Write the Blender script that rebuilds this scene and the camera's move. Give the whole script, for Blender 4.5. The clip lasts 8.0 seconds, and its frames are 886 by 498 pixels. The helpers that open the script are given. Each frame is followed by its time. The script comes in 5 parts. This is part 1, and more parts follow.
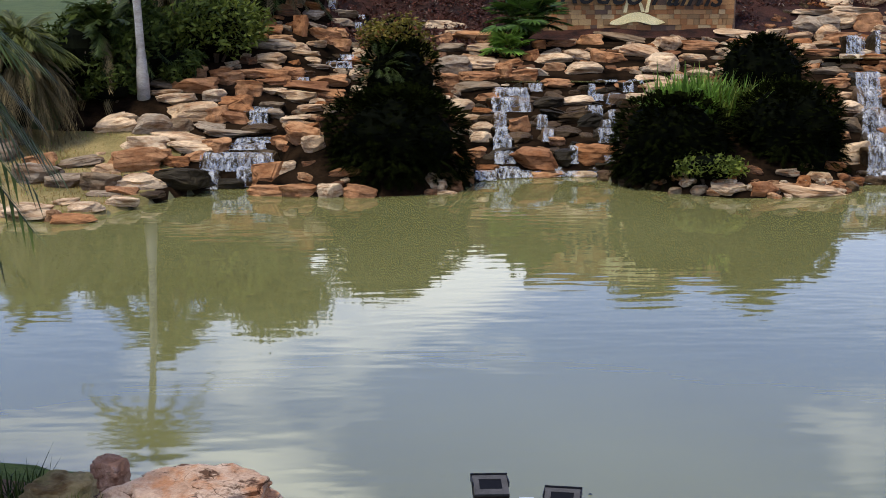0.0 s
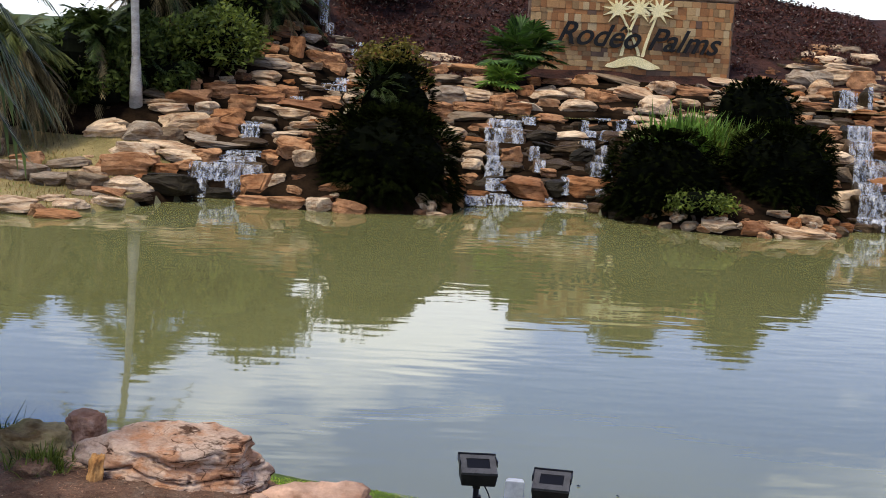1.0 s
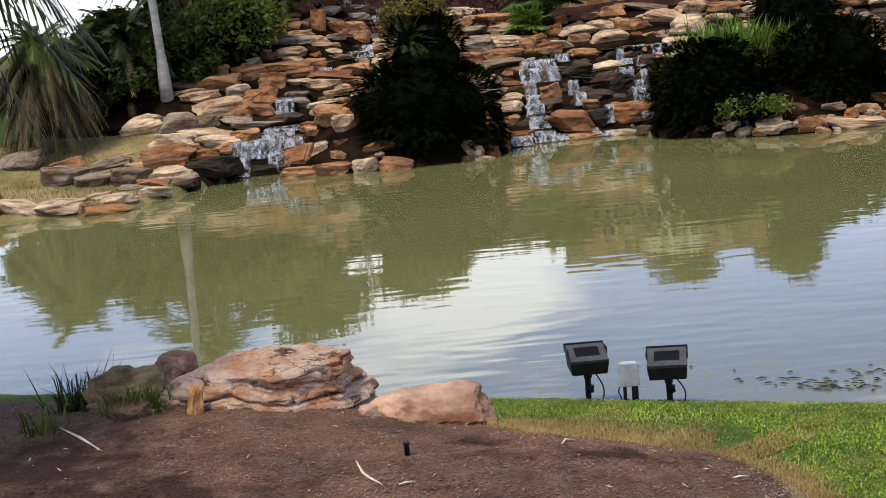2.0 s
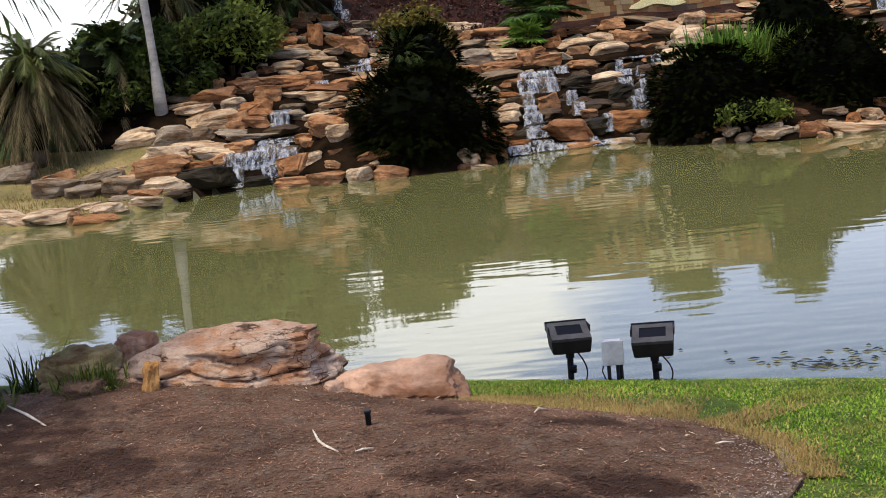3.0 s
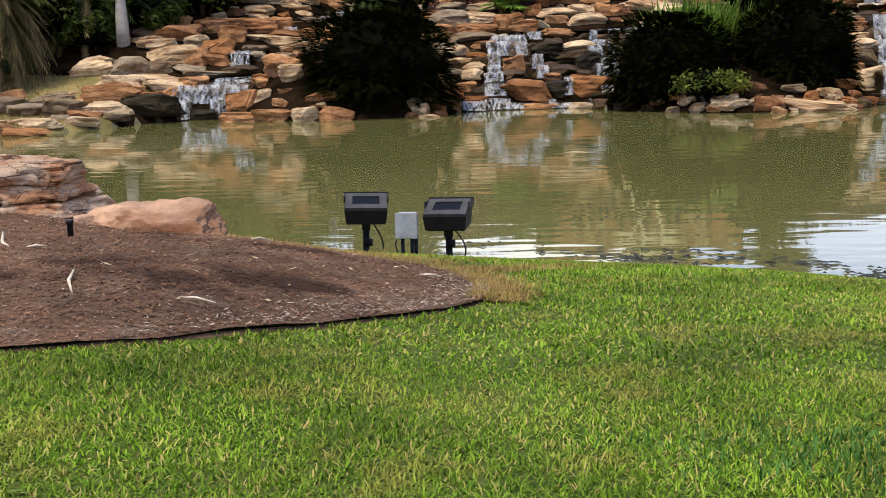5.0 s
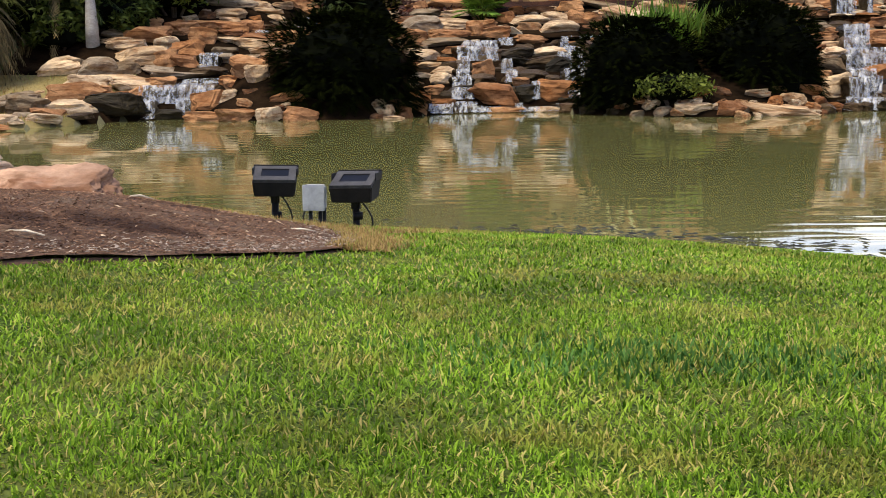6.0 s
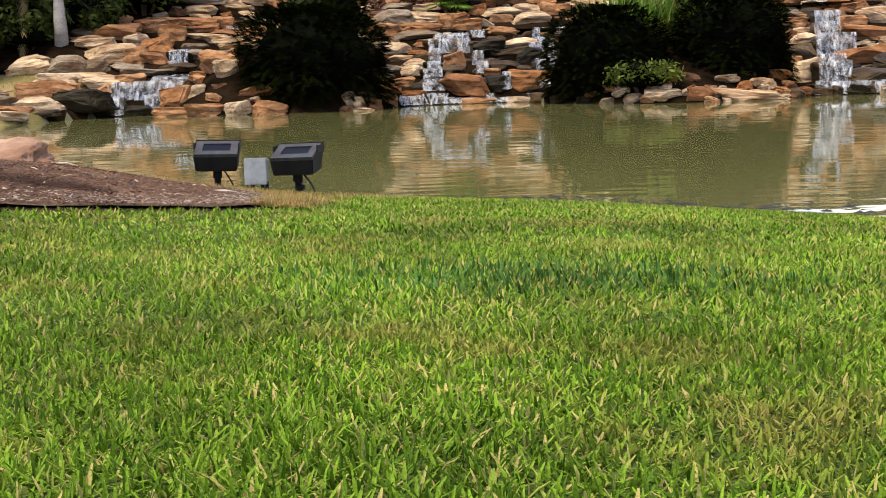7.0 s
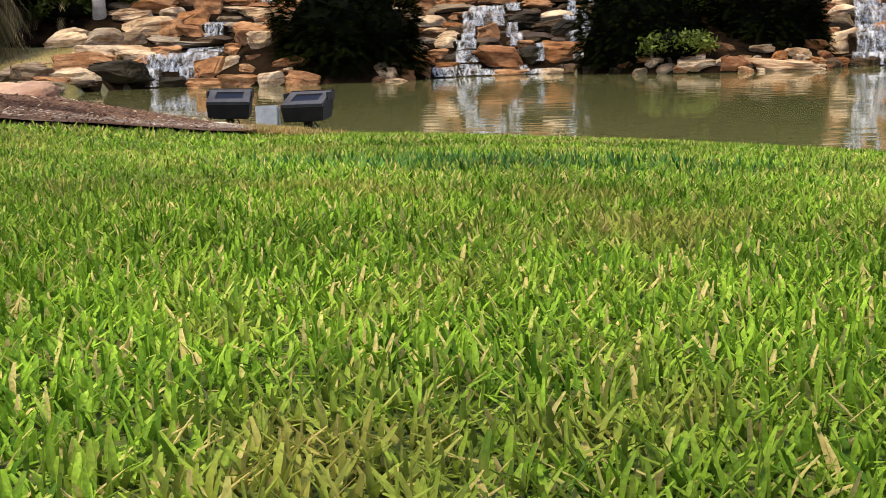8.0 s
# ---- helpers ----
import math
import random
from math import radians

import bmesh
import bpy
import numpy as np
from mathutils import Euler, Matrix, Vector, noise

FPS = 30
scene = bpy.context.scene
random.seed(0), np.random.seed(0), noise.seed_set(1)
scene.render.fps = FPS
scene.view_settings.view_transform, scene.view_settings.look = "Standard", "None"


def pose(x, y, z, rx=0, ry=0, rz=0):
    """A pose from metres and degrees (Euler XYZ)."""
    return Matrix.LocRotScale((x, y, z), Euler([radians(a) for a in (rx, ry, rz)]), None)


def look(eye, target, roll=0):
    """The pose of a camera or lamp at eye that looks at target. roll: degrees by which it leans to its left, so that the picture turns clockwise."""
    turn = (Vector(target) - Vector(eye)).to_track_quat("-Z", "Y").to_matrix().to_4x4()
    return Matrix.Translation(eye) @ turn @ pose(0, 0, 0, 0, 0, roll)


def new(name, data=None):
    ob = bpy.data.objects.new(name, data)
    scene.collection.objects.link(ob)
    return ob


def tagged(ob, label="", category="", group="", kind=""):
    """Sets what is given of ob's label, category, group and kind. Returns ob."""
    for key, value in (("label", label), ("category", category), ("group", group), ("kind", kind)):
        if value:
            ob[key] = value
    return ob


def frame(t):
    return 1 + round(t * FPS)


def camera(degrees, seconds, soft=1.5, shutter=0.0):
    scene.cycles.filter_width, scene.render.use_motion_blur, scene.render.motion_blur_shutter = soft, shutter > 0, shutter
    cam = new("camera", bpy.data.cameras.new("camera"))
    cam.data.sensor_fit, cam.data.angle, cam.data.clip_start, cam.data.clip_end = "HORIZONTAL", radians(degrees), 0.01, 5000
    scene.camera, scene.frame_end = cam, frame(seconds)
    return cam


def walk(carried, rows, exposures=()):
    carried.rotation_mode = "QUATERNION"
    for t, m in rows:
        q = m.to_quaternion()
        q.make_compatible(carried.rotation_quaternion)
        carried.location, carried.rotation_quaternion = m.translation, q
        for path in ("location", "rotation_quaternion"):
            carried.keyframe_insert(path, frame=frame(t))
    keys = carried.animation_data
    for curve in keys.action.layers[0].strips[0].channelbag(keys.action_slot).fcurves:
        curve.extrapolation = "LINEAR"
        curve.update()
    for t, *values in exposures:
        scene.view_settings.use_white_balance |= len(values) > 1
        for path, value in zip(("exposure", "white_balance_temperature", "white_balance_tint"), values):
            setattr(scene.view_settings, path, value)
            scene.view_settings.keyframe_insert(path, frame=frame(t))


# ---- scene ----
cam = camera(39.0, 8.0, 0.9)
PATH = [
    (0, (-0.459, 0.104, 4.579), (-0.416, 2.059, 4.161), -0.2),
    (0.5, (-0.493, 0.176, 4.229), (-0.446, 2.143, 3.87), 3.4),
    (1, (-0.609, 0.231, 3.852), (-0.534, 2.201, 3.518), 3.3),
    (1.5, (-0.889, 0.425, 3.621), (-0.822, 2.378, 3.194), 0.1),
    (1.7, (-0.927, 0.491, 3.398), (-0.921, 2.449, 2.992), -5.3),
    (2.8, (-0.737, 0.895, 2.67), (-0.738, 2.87, 2.353), -5.3),
    (3, (-0.692, 0.963, 2.594), (-0.696, 2.938, 2.276), -5.8),
    (3.5, (-0.433, 1.081, 2.287), (-0.497, 3.054, 1.967), -7.7),
    (4, (-0.119, 1.177, 2.045), (-0.175, 3.153, 1.739), -7.8),
    (4.5, (0.381, 1.239, 1.723), (0.335, 3.215, 1.416), -5.4),
    (4.7, (0.554, 1.246, 1.641), (0.51, 3.219, 1.312), -2.0),
    (6, (1.36, 1.265, 1.224), (1.349, 3.242, 0.923), -0.7),
    (6.5, (1.451, 1.339, 1.116), (1.433, 3.316, 0.814), -6.6),
    (7, (1.639, 1.3, 1.009), (1.65, 3.277, 0.709), -1.7),
    (7.5, (1.784, 1.242, 0.914), (1.806, 3.218, 0.608), 0.1),
    (8, (1.861, 1.206, 0.774), (1.803, 3.178, 0.448), -1.8),
]
walk(cam, [(t, look(eye, target, roll)) for t, eye, target, roll in PATH], [(0, -0.68, 6150, 10), (1.0, -0.68, 6250, 10), (3.5, -0.65, 6500, 10), (4.5, -0.57, 6600, 8), (6.5, -0.36, 6900, 9), (8, -0.22, 6900, 8)])

# ---- world, sun, exposure ----
world = bpy.data.worlds.new("world")
scene.world = world
world.use_nodes = True
wn, wl = world.node_tree.nodes, world.node_tree.links
wn.clear()
w_out = wn.new("ShaderNodeOutputWorld")
w_bg = wn.new("ShaderNodeBackground")
w_sky = wn.new("ShaderNodeTexSky")
w_sky.sky_type = "NISHITA"
w_sky.sun_disc = False
w_sky.sun_elevation = radians(69)
w_sky.sun_rotation = radians(-127)
w_sky.air_density, w_sky.dust_density, w_sky.ozone_density = 1.0, 0.4, 3.0
w_co = wn.new("ShaderNodeTexCoord")
w_map = wn.new("ShaderNodeMapping")
w_map.inputs["Scale"].default_value = (1.0, 1.0, 2.2)
w_no = wn.new("ShaderNodeTexNoise")
w_no.inputs["Scale"].default_value = 3.2
w_no.inputs["Detail"].default_value = 6.0
w_no.inputs["Roughness"].default_value = 0.52
w_ra = wn.new("ShaderNodeValToRGB")
w_ra.color_ramp.elements[0].position, w_ra.color_ramp.elements[1].position = 0.50, 0.64
w_mix = wn.new("ShaderNodeMixRGB")
w_mix.inputs[2].default_value = (12.5, 12.5, 12.9, 1)
wl.new(w_co.outputs["Generated"], w_map.inputs[0])
wl.new(w_map.outputs[0], w_no.inputs["Vector"])
wl.new(w_no.outputs["Fac"], w_ra.inputs[0])
# a pale cloud bank low over the horizon
w_sep = wn.new("ShaderNodeSeparateXYZ")
w_low = wn.new("ShaderNodeMapRange")
w_low.inputs[1].default_value, w_low.inputs[2].default_value = 0.08, 0.28
w_low.inputs[3].default_value, w_low.inputs[4].default_value = 0.75, 0.0
w_add = wn.new("ShaderNodeMath")
w_add.use_clamp = True
wl.new(w_co.outputs["Generated"], w_sep.inputs[0])
wl.new(w_sep.outputs[2], w_low.inputs[0])
wl.new(w_ra.outputs[0], w_add.inputs[0])
wl.new(w_low.outputs[0], w_add.inputs[1])
wl.new(w_add.outputs[0], w_mix.inputs[0])
w_tint = wn.new("ShaderNodeMixRGB")
w_tint.blend_type = "MULTIPLY"
w_tint.inputs[0].default_value = 1.0
w_tint.inputs[2].default_value = (1.2, 1.27, 1.75, 1)
wl.new(w_sky.outputs[0], w_tint.inputs[1])
wl.new(w_tint.outputs[0], w_mix.inputs[1])
wl.new(w_mix.outputs[0], w_bg.inputs[0])
w_bg.inputs[1].default_value = 0.225
wl.new(w_bg.outputs[0], w_out.inputs[0])

sun = new("sun", bpy.data.lights.new("sun", "SUN"))
sun.data.energy, sun.data.angle, sun.data.color = 6.2, radians(12), (1.0, 0.92, 0.77)
sun.matrix_world = look((-9, -7, 30), (0, 0, 0))


# ---- materials ----
def mat(name, rough=0.8, metal=0.0, spec=0.5):
    m = bpy.data.materials.new(name)
    m.use_nodes = True
    b = m.node_tree.nodes["Principled BSDF"]
    b.inputs["Roughness"].default_value, b.inputs["Metallic"].default_value = rough, metal
    b.inputs["Specular IOR Level"].default_value = spec
    return m, m.node_tree.nodes, m.node_tree.links, b


def tex_noise(n, l, scale, detail=4.0, rough=0.55, space="Object", stretch=(1, 1, 1)):
    co, mp, no = n.new("ShaderNodeTexCoord"), n.new("ShaderNodeMapping"), n.new("ShaderNodeTexNoise")
    mp.inputs["Scale"].default_value = stretch
    no.inputs["Scale"].default_value, no.inputs["Detail"].default_value = scale, detail
    no.inputs["Roughness"].default_value = rough
    l.new(co.outputs[space], mp.inputs[0])
    l.new(mp.outputs[0], no.inputs["Vector"])
    return no.outputs["Fac"]


def ramp(n, l, fac, stops):
    r = n.new("ShaderNodeValToRGB")
    e = r.color_ramp.elements
    while len(e) < len(stops):
        e.new(0.5)
    for k, (p, c) in zip(e, stops):
        k.position, k.color = p, (*c, 1) if len(c) == 3 else c
    if fac is not None:
        l.new(fac, r.inputs[0])
    return r.outputs[0]


def blend(n, l, fac, a, b, mode="MIX"):
    m = n.new("ShaderNodeMixRGB")
    m.blend_type = mode
    for s, v in zip(m.inputs, (fac, a, b)):
        if isinstance(v, (int, float)):
            s.default_value = v
        elif isinstance(v, tuple):
            s.default_value = (*v, 1)
        else:
            l.new(v, s)
    return m.outputs[0]


def bump(n, l, b, height, strength=0.5, dist=0.02):
    k = n.new("ShaderNodeBump")
    k.inputs["Strength"].default_value, k.inputs["Distance"].default_value = strength, dist
    l.new(height, k.inputs["Height"])
    l.new(k.outputs[0], b.inputs["Normal"])


def two_tone(name, dark, light, scale, fine, rough=0.85, strength=0.5, dist=0.02, random="", spec=0.15, stretch=(1, 1, 1), metal=0.0):
    """A surface with patches at one size and grain at a finer one; random: "object" or "island" shifts its tone."""
    m, n, l, b = mat(name, rough, metal, spec)
    big = tex_noise(n, l, scale, 4, stretch=stretch)
    small = tex_noise(n, l, fine, 6, 0.65, stretch=stretch)
    c = ramp(n, l, big, [(0.36, dark), (0.62, light)])
    g = ramp(n, l, small, [(0.25, (0.55, 0.55, 0.55)), (0.75, (1.25, 1.25, 1.25))])
    c = blend(n, l, 1.0, c, g, "MULTIPLY")
    if random:
        i = n.new("ShaderNodeObjectInfo") if random == "object" else n.new("ShaderNodeNewGeometry")
        c = blend(n, l, 1.0, c, ramp(n, l, i.outputs["Random" if random == "object" else "Random Per Island"], [(0.0, (0.6, 0.6, 0.6)), (1.0, (1.4, 1.35, 1.25))]), "MULTIPLY")
    l.new(c, b.inputs["Base Color"])
    bump(n, l, b, small, strength, dist)
    return m


def stone_mat(name, tones, wet=False, rust=None):
    """Broken sandstone: tone by stone, rusty and pale blotches, faint bedding, grain."""
    m, n, l, b = mat(name, 0.5 if wet else 0.9, 0.0, 0.10 if wet else 0.04)
    info = n.new("ShaderNodeObjectInfo")
    c = ramp(n, l, info.outputs["Random"], tones)
    c.node.color_ramp.interpolation = "CONSTANT" if len(tones) > 4 else "LINEAR"
    co, away = n.new("ShaderNodeTexCoord"), n.new("ShaderNodeVectorMath")
    away.operation = "MULTIPLY_ADD"
    away.inputs[1].default_value = (1, 1, 1)
    shift = n.new("ShaderNodeMath")
    shift.operation = "MULTIPLY"
    shift.inputs[1].default_value = 61.0
    l.new(info.outputs["Random"], shift.inputs[0])
    l.new(co.outputs["Object"], away.inputs[0])
    l.new(shift.outputs[0], away.inputs[2])

    def grain(scale, detail, rough, stretch=(1, 1, 1)):
        mp, no = n.new("ShaderNodeMapping"), n.new("ShaderNodeTexNoise")
        mp.inputs["Scale"].default_value = stretch
        no.inputs["Scale"].default_value, no.inputs["Detail"].default_value, no.inputs["Roughness"].default_value = scale, detail, rough
        l.new(away.outputs[0], mp.inputs[0])
        l.new(mp.outputs[0], no.inputs["Vector"])
        return no.outputs["Fac"]

    blot, stain, fine = grain(1.7, 4, 0.6), grain(2.4, 5, 0.65), grain(9.0, 6, 0.7)
    strata = grain(2.2, 4, 0.6, (0.8, 0.8, 3.4))
    c = blend(n, l, 1.0, c, ramp(n, l, blot, [(0.32, (0.62, 0.52, 0.45)), (0.5, (1, 1, 1)), (0.66, (1.45, 1.42, 1.36))]), "MULTIPLY")
    if not wet:
        c = blend(n, l, ramp(n, l, stain, [(0.52, (0, 0, 0)), (0.64, (0.6, 0.6, 0.6))]), c, rust or (0.22, 0.085, 0.03))
    c = blend(n, l, 1.0, c, ramp(n, l, strata, [(0.36, (0.55, 0.48, 0.42)), (0.44, (1, 1, 1)), (0.7, (1.1, 1.1, 1.1))]), "MULTIPLY")
    c = blend(n, l, 1.0, c, ramp(n, l, fine, [(0.3, (0.68, 0.66, 0.64)), (0.7, (1.22, 1.22, 1.22))]), "MULTIPLY")
    l.new(c, b.inputs["Base Color"])
    h = blend(n, l, 0.6, strata, fine)
    bump(n, l, b, h, 0.7, 0.07)
    return m


def ledge_mat():
    """The long boulder's bedded rock: pale pinkish top, rusty blocks, one grey end, dark hair cracks."""
    m, n, l, b = mat("bedded_pale_sandstone", 0.9, 0.0, 0.1)
    c = ramp(n, l, tex_noise(n, l, 2.6, 5, 0.6), [(0.34, (0.25, 0.145, 0.09)), (0.46, (0.38, 0.255, 0.17)), (0.62, (0.47, 0.35, 0.25))])
    c = blend(n, l, ramp(n, l, tex_noise(n, l, 3.6, 6, 0.65, stretch=(1, 1, 1.8)), [(0.46, (0, 0, 0)), (0.58, (0.8, 0.8, 0.8))]), c, (0.33, 0.145, 0.06))
    co, sep, end = n.new("ShaderNodeTexCoord"), n.new("ShaderNodeSeparateXYZ"), n.new("ShaderNodeMapRange")
    end.inputs[1].default_value, end.inputs[2].default_value, end.inputs[3].default_value, end.inputs[4].default_value = -0.50, -0.34, 0.6, 0.0
    l.new(co.outputs["Object"], sep.inputs[0])
    l.new(sep.outputs[0], end.inputs[0])
    c = blend(n, l, end.outputs[0], c, (0.33, 0.275, 0.22))
    lines = tex_noise(n, l, 2.2, 5, 0.6, stretch=(1.2, 1.2, 13))
    mp, vo = n.new("ShaderNodeMapping"), n.new("ShaderNodeTexVoronoi")
    mp.inputs["Scale"].default_value, mp.inputs["Rotation"].default_value = (0.7, 0.7, 3.6), (0.06, 0.10, 0.3)
    vo.feature, vo.inputs["Scale"].default_value = "DISTANCE_TO_EDGE", 5.5
    l.new(co.outputs["Object"], mp.inputs[0])
    l.new(mp.outputs[0], vo.inputs["Vector"])
    split = ramp(n, l, vo.outputs["Distance"], [(0.0, (0.22, 0.17, 0.14)), (0.026, (1, 1, 1))])
    c = blend(n, l, ramp(n, l, tex_noise(n, l, 2.0, 3), [(0.47, (0, 0, 0)), (0.56, (1, 1, 1))]), c, blend(n, l, 1.0, c, split, "MULTIPLY"))
    fine = tex_noise(n, l, 34, 6, 0.7)
    c = blend(n, l, 1.0, c, ramp(n, l, lines, [(0.39, (0.20, 0.15, 0.12)), (0.45, (1, 1, 1)), (0.7, (1.12, 1.1, 1.08))]), "MULTIPLY")
    c = blend(n, l, 1.0, c, ramp(n, l, fine, [(0.3, (0.7, 0.68, 0.66)), (0.7, (1.2, 1.2, 1.2))]), "MULTIPLY")
    l.new(c, b.inputs["Base Color"])
    bump(n, l, b, blend(n, l, 0.4, lines, fine), 0.8, 0.03)
    return m


# damp patches in the bark; the last two paint palm shade at left
DAMP_AND_SHADE = [(-0.31, 6.16, 0.62, 0.34), (0.05, 6.46, 0.40, 0.30), (0.19, 6.33, 0.3, 0.2), (-0.1, 7.5, 1.0, 0.26), (-1.3, 6.2, 0.75, 0.3), (-0.85, 7.85, 0.4, 0.22), (-0.7, 6.6, 0.5, 0.3), (-2.7, 7.1, 1.3, 0.55), (-3.5, 7.9, 1.5, 0.9)]


def bark_mat(name, dark, light, fine, random=False, strength=0.8, dist=0.03):
    """Shredded bark with damp dark patches, and palm shade painted at the left, lying where they lie in the bed."""
    m, n, l, b = mat(name, 0.95, 0.0, 0.1)
    c = ramp(n, l, tex_noise(n, l, 1.3, 5, 0.6), [(0.34, tuple(0.55 * k for k in light)), (0.62, light)])
    c = blend(n, l, ramp(n, l, tex_noise(n, l, 5.5, 5, 0.7), [(0.50, (0, 0, 0)), (0.68, (0.55, 0.55, 0.55))]), c, (0.20, 0.150, 0.105))
    small = tex_noise(n, l, fine, 6, 0.65)
    c = blend(n, l, 1.0, c, ramp(n, l, small, [(0.25, (0.5, 0.5, 0.5)), (0.75, (1.3, 1.3, 1.3))]), "MULTIPLY")
    if random:
        g = n.new("ShaderNodeNewGeometry")
        c = blend(n, l, 1.0, c, ramp(n, l, g.outputs["Random Per Island"], [(0.0, (0.55, 0.5, 0.5)), (0.85, (1.25, 1.2, 1.15)), (1.0, (1.9, 1.8, 1.7))]), "MULTIPLY")
    co = n.new("ShaderNodeTexCoord")
    total = tex_noise(n, l, 3.4, 6, 0.72)
    lift = n.new("ShaderNodeMath")
    lift.operation, lift.inputs[1].default_value = "MULTIPLY_ADD", 3.0
    lift.inputs[2].default_value = -1.55
    l.new(total, lift.inputs[0])
    total = lift.outputs[0]
    for x, y, rx, ry in DAMP_AND_SHADE:
        mp, gr, add = n.new("ShaderNodeMapping"), n.new("ShaderNodeTexGradient"), n.new("ShaderNodeMath")
        mp.vector_type, gr.gradient_type = "TEXTURE", "SPHERICAL"
        mp.inputs["Location"].default_value, mp.inputs["Scale"].default_value = (x, y, 0), (rx, ry, 50)
        l.new(co.outputs["Object"], mp.inputs[0])
        l.new(mp.outputs[0], gr.inputs[0])
        l.new(total, add.inputs[0])
        l.new(gr.outputs["Fac"], add.inputs[1])
        total = add.outputs[0]
    c = blend(n, l, ramp(n, l, total, [(0.10, (0, 0, 0)), (0.75, (0.85, 0.85, 0.85))]), c, dark)
    l.new(c, b.inputs["Base Color"])
    bump(n, l, b, small, strength, dist)
    return m


def leaf_mat(name, dark, light, rough=0.5, trans=0.25, tip=None, spec=0.12, most=0.86, streaks=False):
    m, n, l, b = mat(name, rough, 0.0, spec)
    g = n.new("ShaderNodeNewGeometry")
    stops = [(0.0, dark), (most, light)] + ([(min(1.0, most + 0.09), tip)] if tip else [])
    c = ramp(n, l, g.outputs["Random Per Island"], stops)
    c = blend(n, l, 1.0, c, ramp(n, l, tex_noise(n, l, 1.5, 3), [(0.3, (0.6, 0.62, 0.6)), (0.7, (1.3, 1.3, 1.25))]), "MULTIPLY")
    if streaks:
        c = blend(n, l, 1.0, c, ramp(n, l, tex_noise(n, l, 380.0, 3, 0.6), [(0.3, (0.6, 0.62, 0.55)), (0.7, (1.3, 1.25, 1.2))]), "MULTIPLY")
        c = blend(n, l, ramp(n, l, tex_noise(n, l, 2.6, 6, 0.7), [(0.51, (0, 0, 0)), (0.64, (0.46, 0.46, 0.46))]), c, (0.40, 0.30, 0.075))
    l.new(c, b.inputs["Base Color"])
    t = n.new("ShaderNodeBsdfTranslucent")
    l.new(c, t.inputs[0])
    mx = n.new("ShaderNodeMixShader")
    mx.inputs[0].default_value = trans
    l.new(b.outputs[0], mx.inputs[1])
    l.new(t.outputs[0], mx.inputs[2])
    l.new(mx.outputs[0], n["Material Output"].inputs[0])
    return m


SAND = [(0.0, (0.25, 0.108, 0.040)), (0.14, (0.30, 0.175, 0.088)), (0.30, (0.15, 0.068, 0.032)), (0.42, (0.36, 0.265, 0.16)), (0.56, (0.175, 0.136, 0.088)), (0.68, (0.10, 0.055, 0.030)), (0.78, (0.42, 0.33, 0.215)), (0.90, (0.23, 0.115, 0.052))]
M_STONE = stone_mat("sandstone", SAND)
M_ORANGE = stone_mat("orange_sandstone", [(0.0, (0.25, 0.112, 0.045)), (0.5, (0.37, 0.198, 0.092)), (1.0, (0.22, 0.105, 0.050))])
M_PALE = stone_mat("cream_sandstone", [(0.0, (0.37, 0.25, 0.138)), (0.5, (0.50, 0.38, 0.24)), (1.0, (0.40, 0.262, 0.145))], False, (0.26, 0.118, 0.045))
M_DULL = stone_mat("grey_brown_sandstone", [(0.0, (0.16, 0.116, 0.07)), (1.0, (0.26, 0.208, 0.146))], False, (0.15, 0.085, 0.04))
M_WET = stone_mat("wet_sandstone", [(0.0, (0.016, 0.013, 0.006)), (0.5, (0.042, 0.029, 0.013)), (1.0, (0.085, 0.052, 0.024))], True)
M_LEDGE = ledge_mat()
M_REDROCK = stone_mat("red_sandstone", [(0.0, (0.36, 0.225, 0.15)), (1.0, (0.385, 0.25, 0.17))], False, (0.24, 0.10, 0.045))
M_MOSSY = stone_mat("mossy_sandstone", [(0.0, (0.21, 0.155, 0.07)), (1.0, (0.24, 0.18, 0.085))], False, (0.13, 0.12, 0.035))
M_YELLOW = two_tone("yellow_sandstone", (0.26, 0.115, 0.035), (0.46, 0.245, 0.08), 9, 60)
M_LAWN = two_tone("lawn_soil", (0.048, 0.078, 0.010), (0.115, 0.140, 0.027), 2.2, 40, 0.95, 0.8, 0.03)
# soil taken to near black: shade between the stones is put into it
M_SOIL = two_tone("soil_with_gap_shade", (0.004, 0.003, 0.002), (0.022, 0.013, 0.007), 1.5, 18, 0.95, 0.7, 0.05, spec=0.0)
M_DRYGRASS = two_tone("dry_grass_bank", (0.13, 0.11, 0.035), (0.30, 0.225, 0.085), 0.9, 25, 0.95, 0.8, 0.04)
M_FARGRASS = two_tone("far_grass", (0.035, 0.055, 0.015), (0.075, 0.095, 0.028), 0.4, 12, 0.95, 0.8, 0.05)
M_BERM = two_tone("red_brown_mulch_slope", (0.015, 0.007, 0.005), (0.052, 0.020, 0.012), 1.8, 9, 0.95, 0.9, 0.12)
M_POND = two_tone("pond_bed_silt", (0.08, 0.075, 0.04), (0.12, 0.11, 0.06), 0.5, 8)
M_MULCH = bark_mat("bark_mulch", (0.026, 0.012, 0.007), (0.180, 0.100, 0.060), 45)
M_CHIP = bark_mat("bark_chips", (0.032, 0.015, 0.009), (0.215, 0.124, 0.076), 40, True, 0.4, 0.01)
M_STRAW = two_tone("dry_straw", (0.30, 0.21, 0.13), (0.50, 0.38, 0.26), 9, 60, 0.8, 0.3, 0.005, "island")
M_LITTER = two_tone("grey_leaf_litter", (0.17, 0.13, 0.10), (0.38, 0.315, 0.255), 9, 60, 0.85, 0.3, 0.005, "island")
